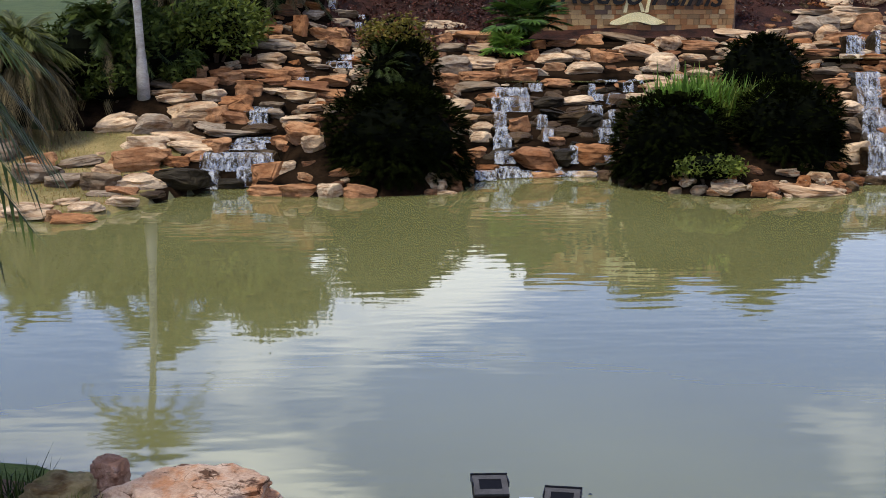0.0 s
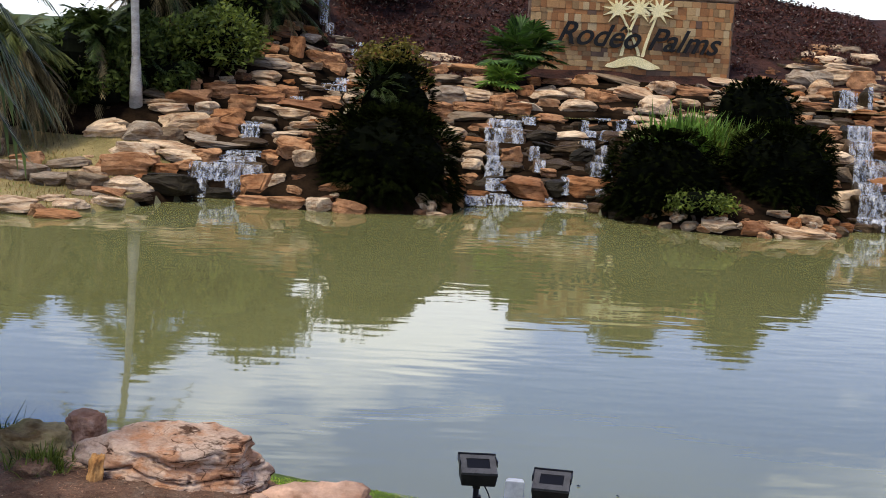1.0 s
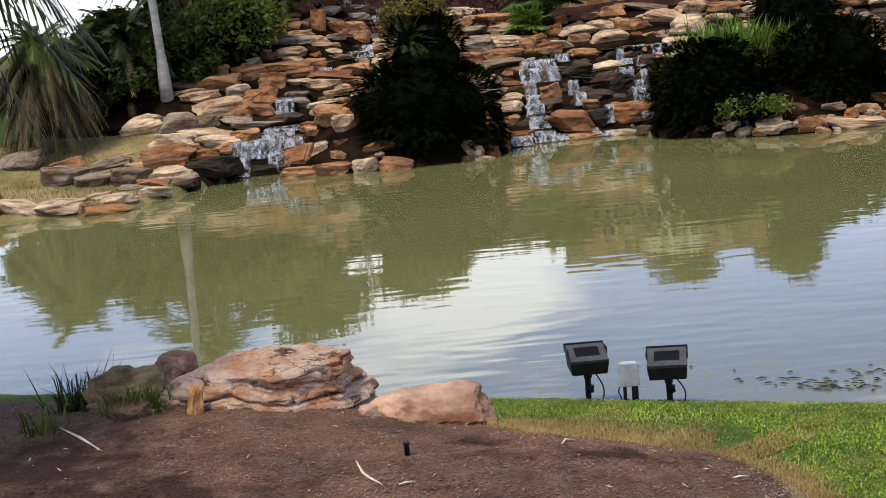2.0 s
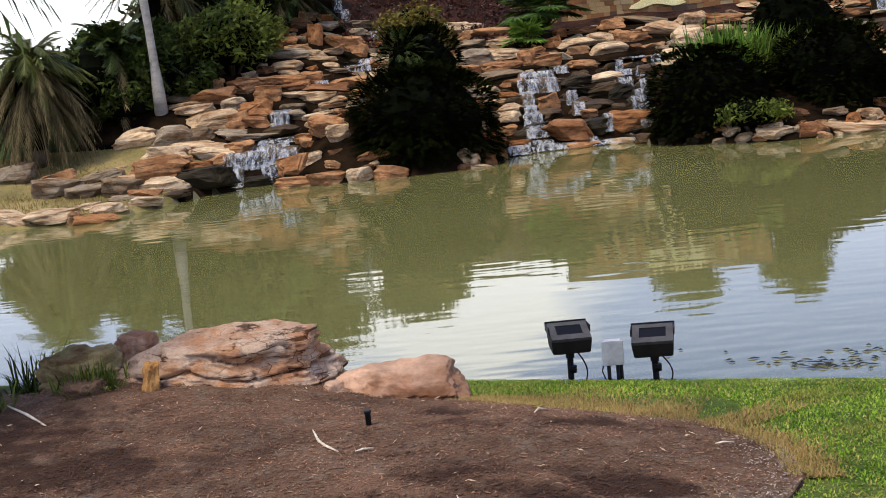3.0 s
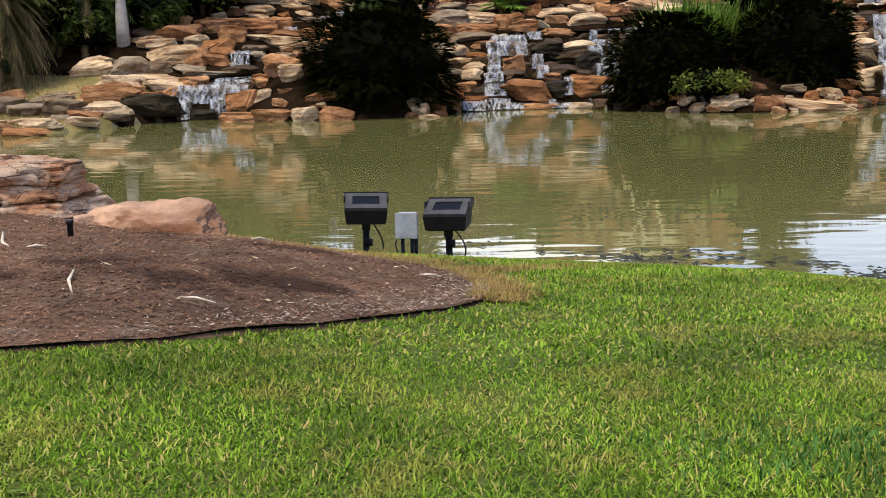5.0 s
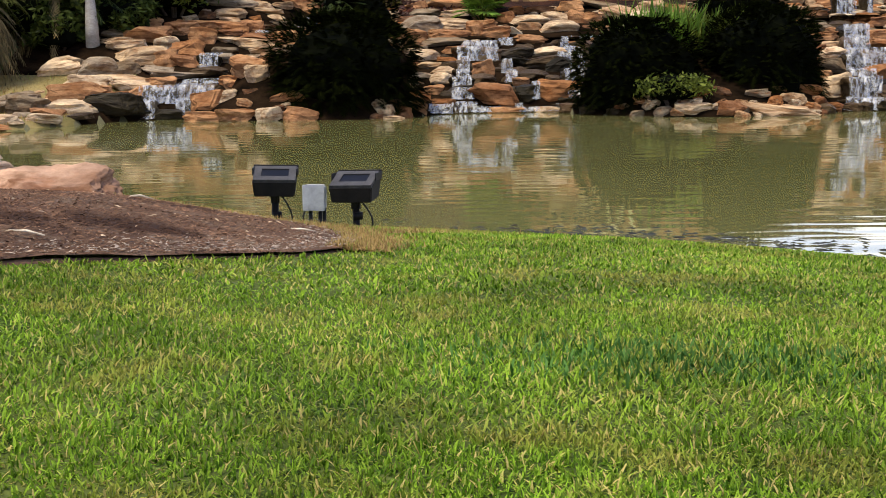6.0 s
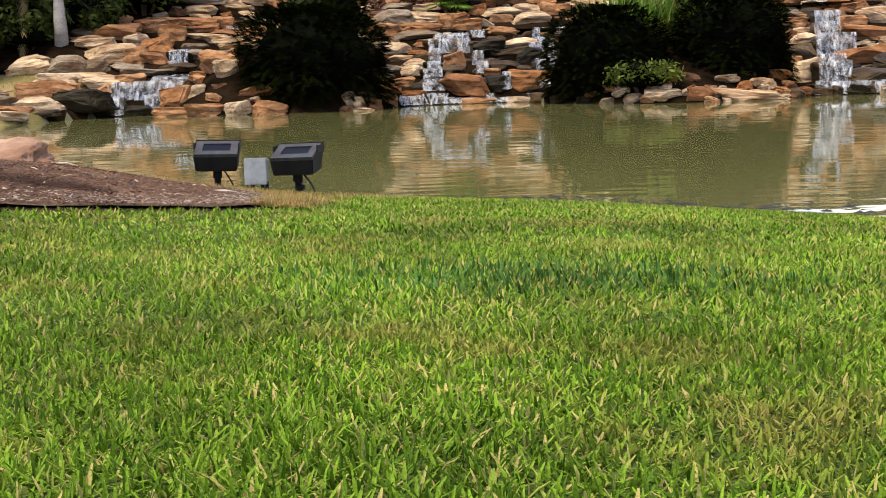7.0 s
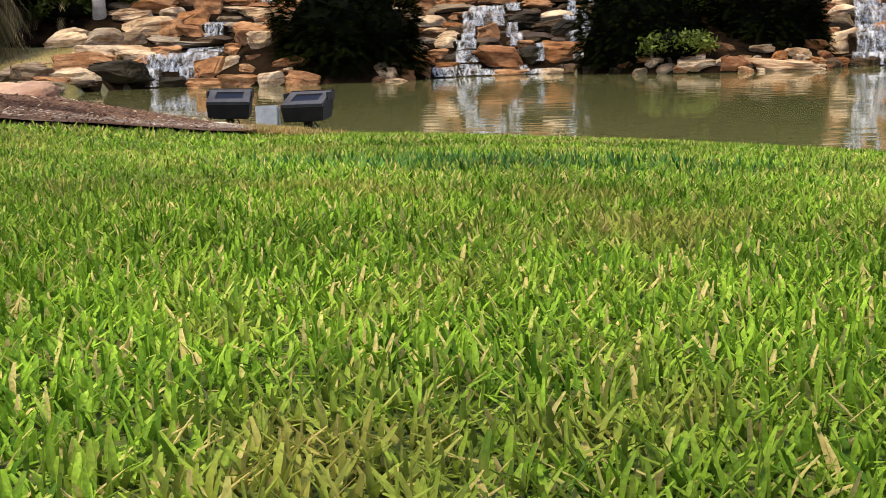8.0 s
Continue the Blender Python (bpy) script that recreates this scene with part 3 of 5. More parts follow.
STREAM_B = [(-4.07, 32.14, 0.44, 0.27, 2), (-5.04, 32.39, 0.76, 0.43, 0), (-4.11, 32.51, 0.59, 0.26, 2), (-5.69, 32.89, 0.57, 0.3, 1), (-4.79, 33.19, 0.66, 0.48, 0), (-3.54, 33.32, 0.9, 0.32, 1), (-4.22, 33.37, 0.6, 0.18, 1), (-5.45, 33.96, 0.77, 0.33, 0), (-4.29, 34.0, 0.68, 0.18, 0), (-4.05, 34.23, 0.46, 0.29, 0), (-3.56, 34.26, 1.39, 0.21, 0), (-4.87, 34.34, 0.87, 0.24, 0), (-4.35, 34.46, 0.93, 0.26, 0), (-3.82, 34.8, 0.57, 0.35, 0), (-4.42, 34.99, 0.54, 0.19, 1), (-4.48, 35.47, 0.77, 0.28, 1), (-3.26, 36.1, 0.65, 0.13, 2), (-3.45, 36.37, 0.56, 0.17, 1), (-4.61, 36.54, 1.32, 0.26, 2)]
STREAM_C = [(-3.68, 36.62, 0.89, 0.15, 1), (-3.88, 36.91, 0.67, 0.23, 1), (-3.37, 37.75, 0.68, 0.2, 1), (-3.87, 38.07, 0.45, 0.73, 0), (-3.69, 40.01, 0.72, 0.25, 2)]
POINT = [(-1.64, 27.06, 0.64, 0.34, 0), (-2.32, 27.11, 0.61, 0.36, 1), (-3.0, 27.24, 0.74, 0.31, 0), (0.23, 27.41, 0.4, 0.08, 1), (0.04, 27.54, 0.35, 0.38, 1), (0.4, 27.91, 0.38, 0.31, 0), (-2.8, 28.7, 0.47, 0.37, 1), (-3.09, 29.32, 0.77, 0.44, 0), (-2.45, 31.39, 0.48, 0.2, 1), (-3.03, 31.63, 0.86, 0.16, 1), (-2.88, 34.42, 0.93, 0.17, 0), (0.37, 34.55, 0.37, 0.23, 1), (-2.87, 35.22, 0.95, 0.3, 0), (0.44, 36.0, 0.68, 0.42, 0), (-2.13, 36.25, 0.36, 0.31, 1), (-2.69, 38.42, 0.59, 0.39, 0), (-3.13, 38.5, 0.87, 0.44, 0), (-2.89, 39.62, 0.71, 0.29, 0), (0.38, 40.32, 0.65, 0.37, 0)]
POINT_B = [(-2.85, 40.97, 0.81, 0.25, 2), (-2.83, 41.95, 0.94, 0.22, 2), (0.32, 42.2, 0.95, 0.26, 1)]
MIDDLE = [(0.72, 28.67, 0.31, 0.35, 0), (1.24, 29.56, 0.53, 0.16, 0), (0.81, 29.73, 0.3, 0.2, 0), (3.61, 29.73, 0.57, 0.16, 1), (2.61, 29.77, 0.81, 0.2, 0), (2.41, 29.99, 0.98, 0.49, 0), (3.17, 30.02, 0.49, 0.36, 3), (1.01, 30.22, 0.44, 0.28, 0), (3.92, 30.25, 0.91, 0.42, 0), (3.1, 31.15, 0.37, 0.21, 0), (1.22, 31.36, 0.51, 0.31, 1), (2.1, 31.4, 0.71, 0.22, 3), (3.42, 31.81, 0.72, 0.22, 3), (2.21, 32.05, 0.49, 0.47, 0), (1.25, 32.22, 0.58, 0.26, 1), (4.12, 32.58, 0.65, 0.35, 3), (1.46, 32.95, 0.59, 0.21, 3), (3.77, 33.02, 0.9, 0.28, 3), (0.94, 33.08, 0.6, 0.18, 1)]
MIDDLE_B = [(3.2, 33.26, 0.6, 0.21, 3), (2.33, 33.72, 0.46, 0.19, 3), (0.77, 34.09, 0.77, 0.3, 1), (3.22, 34.31, 0.68, 0.28, 3), (3.94, 34.48, 0.94, 0.23, 1), (1.54, 34.84, 0.63, 0.19, 0), (1.26, 35.74, 1.13, 0.2, 2), (3.61, 35.96, 0.85, 0.22, 0), (2.73, 36.53, 0.73, 0.36, 0), (1.53, 36.54, 0.82, 0.25, 0), (1.12, 36.56, 0.66, 0.26, 0), (2.15, 36.6, 0.49, 0.54, 0), (4.52, 37.07, 0.94, 0.36, 1), (0.64, 37.27, 1.01, 0.52, 2), (1.47, 37.82, 1.09, 0.29, 1), (3.05, 38.13, 0.48, 0.42, 0), (3.7, 38.16, 1.0, 0.26, 1), (4.49, 38.46, 0.73, 0.31, 1), (0.68, 39.39, 0.89, 0.27, 2)]
MIDDLE_C = [(1.53, 39.49, 0.89, 0.2, 1), (3.43, 39.59, 0.39, 0.3, 0), (4.18, 39.95, 0.8, 0.21, 0), (1.53, 40.78, 1.47, 0.4, 0), (0.91, 41.45, 0.82, 0.26, 1), (0.92, 42.22, 0.57, 0.16, 1)]
MOUND = [(7.02, 26.72, 0.63, 0.32, 0), (6.34, 26.81, 0.85, 0.21, 1), (8.05, 26.84, 1.66, 0.25, 1), (8.79, 27.3, 0.42, 0.14, 0), (8.46, 27.32, 0.47, 0.24, 1), (9.2, 27.38, 0.42, 0.24, 3), (5.47, 27.59, 0.46, 0.12, 0), (7.79, 31.23, 0.32, 0.23, 1), (4.91, 31.81, 0.44, 0.27, 3), (7.06, 32.17, 0.45, 0.14, 0), (5.46, 32.88, 0.6, 0.12, 1), (4.95, 34.7, 0.47, 0.2, 3), (5.57, 35.46, 0.49, 0.2, 3), (6.59, 35.76, 0.89, 0.19, 1), (6.73, 35.82, 0.56, 0.24, 1), (6.38, 36.47, 0.83, 0.11, 1), (6.95, 37.41, 0.86, 0.54, 1), (5.1, 38.09, 0.45, 0.43, 0), (5.52, 38.15, 0.87, 0.3, 0)]
MOUND_B = [(7.96, 38.16, 0.7, 0.25, 1), (6.48, 38.68, 1.2, 0.4, 1), (7.6, 39.5, 0.65, 0.4, 1), (8.47, 39.54, 1.02, 0.28, 0), (7.47, 39.94, 0.81, 0.29, 1), (5.11, 40.23, 0.77, 0.36, 0), (6.38, 40.74, 1.67, 0.18, 2)]
RIGHT = [(10.21, 29.82, 0.69, 0.6, 1), (10.38, 31.25, 0.3, 0.28, 0), (10.82, 31.99, 0.77, 0.45, 2), (11.24, 33.57, 0.74, 0.35, 1), (11.62, 34.64, 0.83, 0.26, 1), (12.8, 34.83, 0.84, 0.26, 0), (11.53, 35.67, 0.75, 0.3, 0), (13.01, 35.68, 0.86, 0.34, 0), (12.23, 36.24, 0.8, 0.2, 0), (11.65, 36.87, 0.91, 0.23, 2), (11.27, 37.0, 0.38, 0.3, 0), (13.71, 37.2, 0.72, 0.36, 0), (11.93, 38.65, 1.1, 0.2, 0), (11.71, 39.08, 0.74, 0.26, 1), (12.41, 39.93, 0.64, 0.16, 1), (13.2, 40.37, 0.96, 0.34, 0), (12.89, 40.58, 0.77, 0.58, 1), (11.93, 40.7, 0.84, 0.3, 1), (11.4, 41.26, 0.77, 0.31, 1)]
RIGHT_B = [(10.1, 41.51, 1.19, 0.17, 1), (15.07, 41.68, 0.72, 0.28, 1), (12.63, 41.83, 0.99, 0.5, 2), (14.59, 41.86, 0.92, 0.67, 0), (13.18, 41.9, 0.87, 0.55, 2), (13.85, 42.1, 0.92, 0.51, 1), (13.13, 43.06, 1.42, 0.17, 1), (14.63, 43.17, 1.65, 0.23, 1), (14.22, 43.77, 0.91, 0.25, 1), (15.35, 43.78, 0.88, 0.37, 1), (15.07, 44.6, 0.85, 0.26, 2), (16.0, 44.95, 1.29, 0.37, 2)]
SEEN = SHORE + SHORE_B + STREAM + STREAM_B + STREAM_C + POINT + POINT_B + MIDDLE + MIDDLE_B + MIDDLE_C + MOUND + MOUND_B + RIGHT + RIGHT_B
SEEN += [(-4.72, 28.4, 0.66, 0.27, 3), (-10.4, 29.9, 1.0, 0.5, 2), (-9.28, 29.22, 0.75, 0.39, 0), (-9.0, 24.9, 0.9, 0.3, 1), (-9.8, 24.9, 0.8, 0.5, 0), (-8.1, 24.75, 0.9, 0.22, 1), (-8.95, 27.9, 1.1, 0.5, 2)]
SEEN += [(11.6, 29.3, 1.3, 0.45, 3), (12.5, 30.2, 1.2, 0.5, 3), (12.1, 31.6, 1.3, 0.4, 0), (13.3, 32.4, 1.0, 0.45, 1), (13.0, 34.2, 1.5, 0.4, 0), (14.0, 36.0, 1.2, 0.5, 1)]


def in_rockery(x, y):
    s = y - far_shore(x)
    if s < 0.05 or 1.9 < x < 6.6 and 36.15 < y < 37.0:
        return False
    top = np.interp(x, [-7, -4.5, -3, -1, 0, 2.4, 3.4, 10.2, 11, 12, 14, 18], [36, 41, 42.5, 41.6, 40.6, 39.0, 40.6, 40.6, 41.2, 43.5, 45, 45])
    if y > top:
        return False
    if x < np.interp(y, [26, 31, 33, 36, 42], [-6.4, -7.4, -6.6, -5.4, -4.4]):
        return s < 0.75 and x > -16
    if -2.5 < x < 0.35 and y < 33.5:
        return s < 0.7
    if 4.9 < x < 9.2 and y < 33.0:
        return s < 0.9
    return x < 16


def build_rockery(name, label, x0, x1, seed):
    rng = random.Random(seed)
    bank = thing(name, label, "rockery")
    for x, y, w, h, tone in SEEN:
        if x0 <= x < x1:
            if y - far_shore(x) < 1.0:
                y -= 0.1
            z = h1(x, y) + h * 0.32
            stone(bank, x, y + 0.1, max(z, h * 0.3), w * 1.10, min(0.8, w * 0.75), h * 1.14, rng.uniform(-9, 9) + rng.choice((0, 180)), rng.gauss(3, 4), rng.gauss(0, 4), rng, tone == 3, tone)
    x = x0
    while x < x1:
        w = rng.uniform(0.22, 0.5)
        x += w * 0.9
        py = float(far_shore(x)) + rng.uniform(-0.05, 0.18)
        if -5.2 < x < -4.0 or -1.7 < x < -0.15:
            continue
        if x < x1 and x > -14 and not any(abs(x - a) < 0.35 * (c + w) and abs(py - b) < 0.6 for a, b, c, d, e in SEEN):
            stone(bank, x, py, 0.07, w * 1.1, w * 0.9, rng.uniform(0.2, 0.34), rng.uniform(0, 360), rng.gauss(0, 8), rng.gauss(0, 8), rng, cascade_gap(x, py))
    # small stones along the foot of the planted points
    for k in range(int(60 * max(0.0, min(x1, 9.2) - max(x0, 4.9)) / 4.3) + int(30 * max(0.0, min(x1, 0.4) - max(x0, -2.6)) / 3.0)):
        x = rng.uniform(max(x0, 4.9), min(x1, 9.2)) if x1 > 5 else rng.uniform(max(x0, -2.6), min(x1, 0.4))
        if -1.75 < x < -0.15:
            continue
        w = rng.uniform(0.12, 0.32)
        py = float(far_shore(x)) + rng.uniform(-0.12, 0.45)
        stone(bank, x, py, max(h1(x, py) + 0.03, 0.03), w * 1.2, w, w * rng.uniform(0.5, 0.8), rng.uniform(0, 360), rng.gauss(0, 8), rng.gauss(0, 8), rng)
    y = 24.5
    while y < 45:
        x = x0 + rng.uniform(-0.2, 0.2)
        while x < x1:
            w = rng.choice((0.24, 0.3, 0.38, 0.46, 0.56, 0.68)) * (1 if y < 36 else 1.15)
            px, py = x + w / 2, y + rng.uniform(-0.16, 0.16)
            x += w * rng.uniform(0.86, 1.08)
            if px > x1 or not in_rockery(px, py) or rng.random() < 0.08 or abs(px + 4.6) < 0.75 and py < 30.2 or -1.8 < px < -0.1 and py < 30:
                continue
            if any(abs(px - a) < 0.40 * (c + w) and -0.5 * w - 0.30 < py - b < 0.36 for a, b, c, d, e in SEEN):
                continue
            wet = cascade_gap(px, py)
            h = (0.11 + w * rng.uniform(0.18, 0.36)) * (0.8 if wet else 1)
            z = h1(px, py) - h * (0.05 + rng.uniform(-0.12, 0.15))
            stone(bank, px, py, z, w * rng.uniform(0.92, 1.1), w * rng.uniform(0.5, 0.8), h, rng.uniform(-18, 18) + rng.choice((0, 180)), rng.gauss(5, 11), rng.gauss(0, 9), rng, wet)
        y += 0.40
    return bank


left_bank = build_rockery("rock_bank", "sandstone slabs along a dry grassy shore", -16, -6.2, 3)
stream_bank = build_rockery("rock_bank", "tan and orange sandstone slabs stacked beside a stream", -6.2, -3.2, 4)
point_bank = build_rockery("rock_bank", "orange sandstone boulders round a dark bush", -3.2, 0.6, 5)
mid_bank = build_rockery("rock_bank", "wet and dry sandstone boulders under a cascade", 0.6, 4.6, 6)
mound_bank = build_rockery("rock_bank", "cream sandstone boulders below the stone sign wall", 4.6, 9.4, 7)
right_bank = build_rockery("rock_bank", "sandstone boulders stacked round a stepped waterfall", 9.4, 16, 8)


# ---- falling water ----
def cascade(name, label, drops, seed):
    """Stepped falls. drops: x, y, z of the foot, width and height of each; every drop is a handful of strands over a
    lip, with foam at the foot and wet stones behind."""
    rng = random.Random(seed)
    root = thing(name, label, "waterfall")

    def ribbon(rows, cols):
        bm = bmesh.new()
        grid = [[bm.verts.new((x + (j / (cols - 1) - 0.5) * w + rng.uniform(-0.01, 0.01), y - 0.03 * math.cos(j * 1.7 + seed) + rng.uniform(-0.01, 0.01), z + rng.uniform(-0.012, 0.012))) for j in range(cols)] for x, y, z, w in rows]
        for r0, r1 in zip(grid, grid[1:]):
            for j in range(cols - 1):
                bm.faces.new((r0[j], r0[j + 1], r1[j + 1], r1[j])).smooth = True
        part("water_strand", bm, M_FALL, root)

    for x, y, z, w, h in drops:
        top = z + h
        ribbon([(x, y + 0.2, top + 0.02, w * 0.9), (x, y + 0.02, top + 0.01, w), (x, y - 0.03, top - 0.4 * h, w * rng.uniform(0.9, 1.05)), (x, y - 0.07, z + 0.01, w * rng.uniform(0.85, 1.1))], max(4, round(w / 0.09)))
        for k in range(max(2, round(w / 0.10))):
            sx, sw, drift = x + rng.uniform(-0.48, 0.48) * w, rng.uniform(0.03, 0.10), rng.uniform(-0.05, 0.05)
            zt, fy = top - rng.choice((0, 0, 0.25, 0.45)) * h, y - 0.05 + rng.uniform(-0.04, 0.02)
            ribbon([(sx, fy + 0.08, zt + 0.015, sw * 0.8), (sx, fy, zt, sw), (sx + drift * 0.5, fy - 0.04, (zt + z) / 2, sw * rng.uniform(0.8, 1.2)), (sx + drift, fy - 0.08, z + 0.01, sw * rng.uniform(1.0, 1.7))], 3)
        ribbon([(x + rng.uniform(-0.04, 0.04), y - 0.04, z + 0.05, w * 0.9), (x, y - 0.11, z + 0.035, w * 1.1), (x, y - 0.2, z + 0.022, w * 1.05)], max(4, round(w / 0.07)))
        n = max(1, round(w / 0.42))
        for k in range(n):
            sw = w / n * rng.uniform(1.2, 1.5)
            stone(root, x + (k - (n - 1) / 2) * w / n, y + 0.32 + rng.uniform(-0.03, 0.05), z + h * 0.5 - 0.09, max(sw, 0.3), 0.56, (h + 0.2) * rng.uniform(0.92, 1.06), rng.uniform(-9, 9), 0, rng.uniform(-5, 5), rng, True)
    return root


# ---- plants ----
def frond(bm, base, yaw, pitch, length, droop, width, leaflets=14, lift=0.25, stem=0.012, leaf_w=0.02, sweep=0.5):
    """A feather leaf: an arching rib with two rows of leaflets."""
    d = Vector((math.cos(yaw) * math.cos(pitch), math.sin(yaw) * math.cos(pitch), math.sin(pitch)))
    side = Vector((-math.sin(yaw), math.cos(yaw), 0))
    pts = []
    for k in range(6):
        t = k / 5
        p = Vector(base) + d * length * t
        p.z -= droop * length * t * t
        pts.append(p)
    up = side.cross(d)
    prev = None
    for k, p in enumerate(pts):
        r = stem * (1 - 0.8 * k / 5)
        pair = (bm.verts.new(p - side * r), bm.verts.new(p + side * r))
        if prev:
            bm.faces.new((prev[0], prev[1], pair[1], pair[0]))
        prev = pair
    for k in range(leaflets):
        t = 0.12 + 0.88 * (k + 0.5) / leaflets
        i = min(int(t * 5), 4)
        f = t * 5 - i
        p = pts[i].lerp(pts[i + 1], f)
        along = (pts[i + 1] - pts[i]).normalized()
        ln = width * (1 - (2 * t - 0.9) ** 2 * 0.55)
        for s in (-1, 1):
            tip = p + (side * s * (1.15 - sweep * 0.6) + along * sweep).normalized() * ln + up * lift * ln
            tip.z -= 0.25 * ln * droop
            w = along * leaf_w
            bm.faces.new((bm.verts.new(p - w), bm.verts.new(p + w), bm.verts.new(tip)))


def core_bm(rx, ry, rz, seed, level=3, amount=0.12):
    bm = bmesh.new()
    bmesh.ops.create_icosphere(bm, subdivisions=level, radius=1.0)
    off = Vector((seed, seed * 2.3, 0.7))
    for v in bm.verts:
        k = 1 + amount * 2 * noise.noise(v.co * 1.8 + off) + amount * noise.noise(v.co * 5 + off)
        v.co = Vector((v.co.x * rx * k, v.co.y * ry * k, max(v.co.z, -0.75) * rz * k))
    return bm


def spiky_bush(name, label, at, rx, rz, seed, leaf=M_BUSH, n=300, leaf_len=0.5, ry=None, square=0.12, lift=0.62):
    """A dense mound of stiff feathery leaves round a near-black core painted as inner shade."""
    rng = random.Random(seed)
    ry = ry or rx
    root = thing(name, label, "bush", at)
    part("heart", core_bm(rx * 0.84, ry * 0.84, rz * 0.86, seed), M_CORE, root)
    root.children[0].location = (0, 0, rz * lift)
    bm = bmesh.new()
    for k in range(n):
        yaw = rng.uniform(0, math.tau)
        el = math.asin(rng.uniform(-0.5 if lift < 0.8 else -0.85, 1.0))
        d = Vector((math.cos(yaw) * math.cos(el), math.sin(yaw) * math.cos(el), math.sin(el)))
        k_ = (0.80 + 0.12 * noise.noise(d * 1.8 + Vector((seed, 0, 0)))) * (1 + square * abs(math.sin(2 * el)))
        p = (d.x * rx * k_, d.y * ry * k_, max(0.03, rz * lift + d.z * rz * k_))
        frond(bm, p, yaw + rng.gauss(0, 0.45), el * 0.75 + rng.gauss(0.2, 0.3), leaf_len * rng.uniform(0.7, 1.3), rng.uniform(0.1, 0.55), leaf_len * 0.36, 10, 0.25, 0.008, 0.013)
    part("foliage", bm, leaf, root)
    return root


def leaf_cloud(rng, n, centre, rx, ry, rz, size, shell=0.55, seed=0):
    """Vertices and faces of many small folded leaves spread through a lumpy ball."""
    v, f = [], []
    for k in range(n):
        while True:
            d = Vector((rng.gauss(0, 1), rng.gauss(0, 1), rng.gauss(0, 1))).normalized()
            r = rng.uniform(shell, 1.0) * (1 + 0.28 * noise.noise(d * 2.1 + Vector((seed, seed, 0))))
            break
        p = Vector(centre) + Vector((d.x * rx, d.y * ry, d.z * rz)) * r
        a = Vector((rng.gauss(0, 1), rng.gauss(0, 1), rng.gauss(0.2, 0.7))).normalized()
        b = a.cross(Vector((rng.gauss(0, 1), rng.gauss(0, 1), rng.gauss(0, 1)))).normalized()
        s = size * rng.uniform(0.6, 1.4)
        i = len(v)
        v += [p - a * s, p + b * s * 0.38, p + a * s, p - b * s * 0.38]
        f.append((i, i + 1, i + 2, i + 3))
    return v, f


def leafy_shrub(name, label, at, rx, rz, seed, leaf, n=1600, size=0.11, ry=None, lumps=6, category="shrub"):
    """A shrub or low tree: short stems, a core painted as inner shade and lumps of small leaves."""
    rng = random.Random(seed)
    ry = ry or rx
    root = thing(name, label, category, (at[0], at[1], max(at[2], h1(at[0], at[1]) - 0.1)))
    bm = bmesh.new()
    for k in range(5):
        a = rng.uniform(0, math.tau)
        tube_bm([(0.1 * math.cos(a), 0.1 * math.sin(a), -0.1), (0.3 * rx * math.cos(a), 0.3 * ry * math.sin(a), rz * 0.5), (0.55 * rx * math.cos(a), 0.55 * ry * math.sin(a), rz * 1.1)], [0.05, 0.035, 0.015], 6, bm)
    part("branching", bm, M_BARK, root)
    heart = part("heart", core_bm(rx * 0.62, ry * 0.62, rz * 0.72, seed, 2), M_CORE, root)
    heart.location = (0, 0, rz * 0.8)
    v, f = [], []
    for k in range(lumps):
        a, e = rng.uniform(0, math.tau), rng.uniform(-0.5, 0.9)
        c = (rx * 0.5 * math.cos(a) * math.cos(e), ry * 0.5 * math.sin(a) * math.cos(e), rz * (0.92 + 0.5 * math.sin(e)))
        lv, lf = leaf_cloud(rng, n // lumps, c, rx * 0.56, ry * 0.56, rz * 0.5, size, 0.4, seed + k)
        f += [tuple(i + len(v) for i in q) for q in lf]
        v += lv
    from_arrays("foliage", [tuple(p) for p in v], f, leaf, root)
    return root


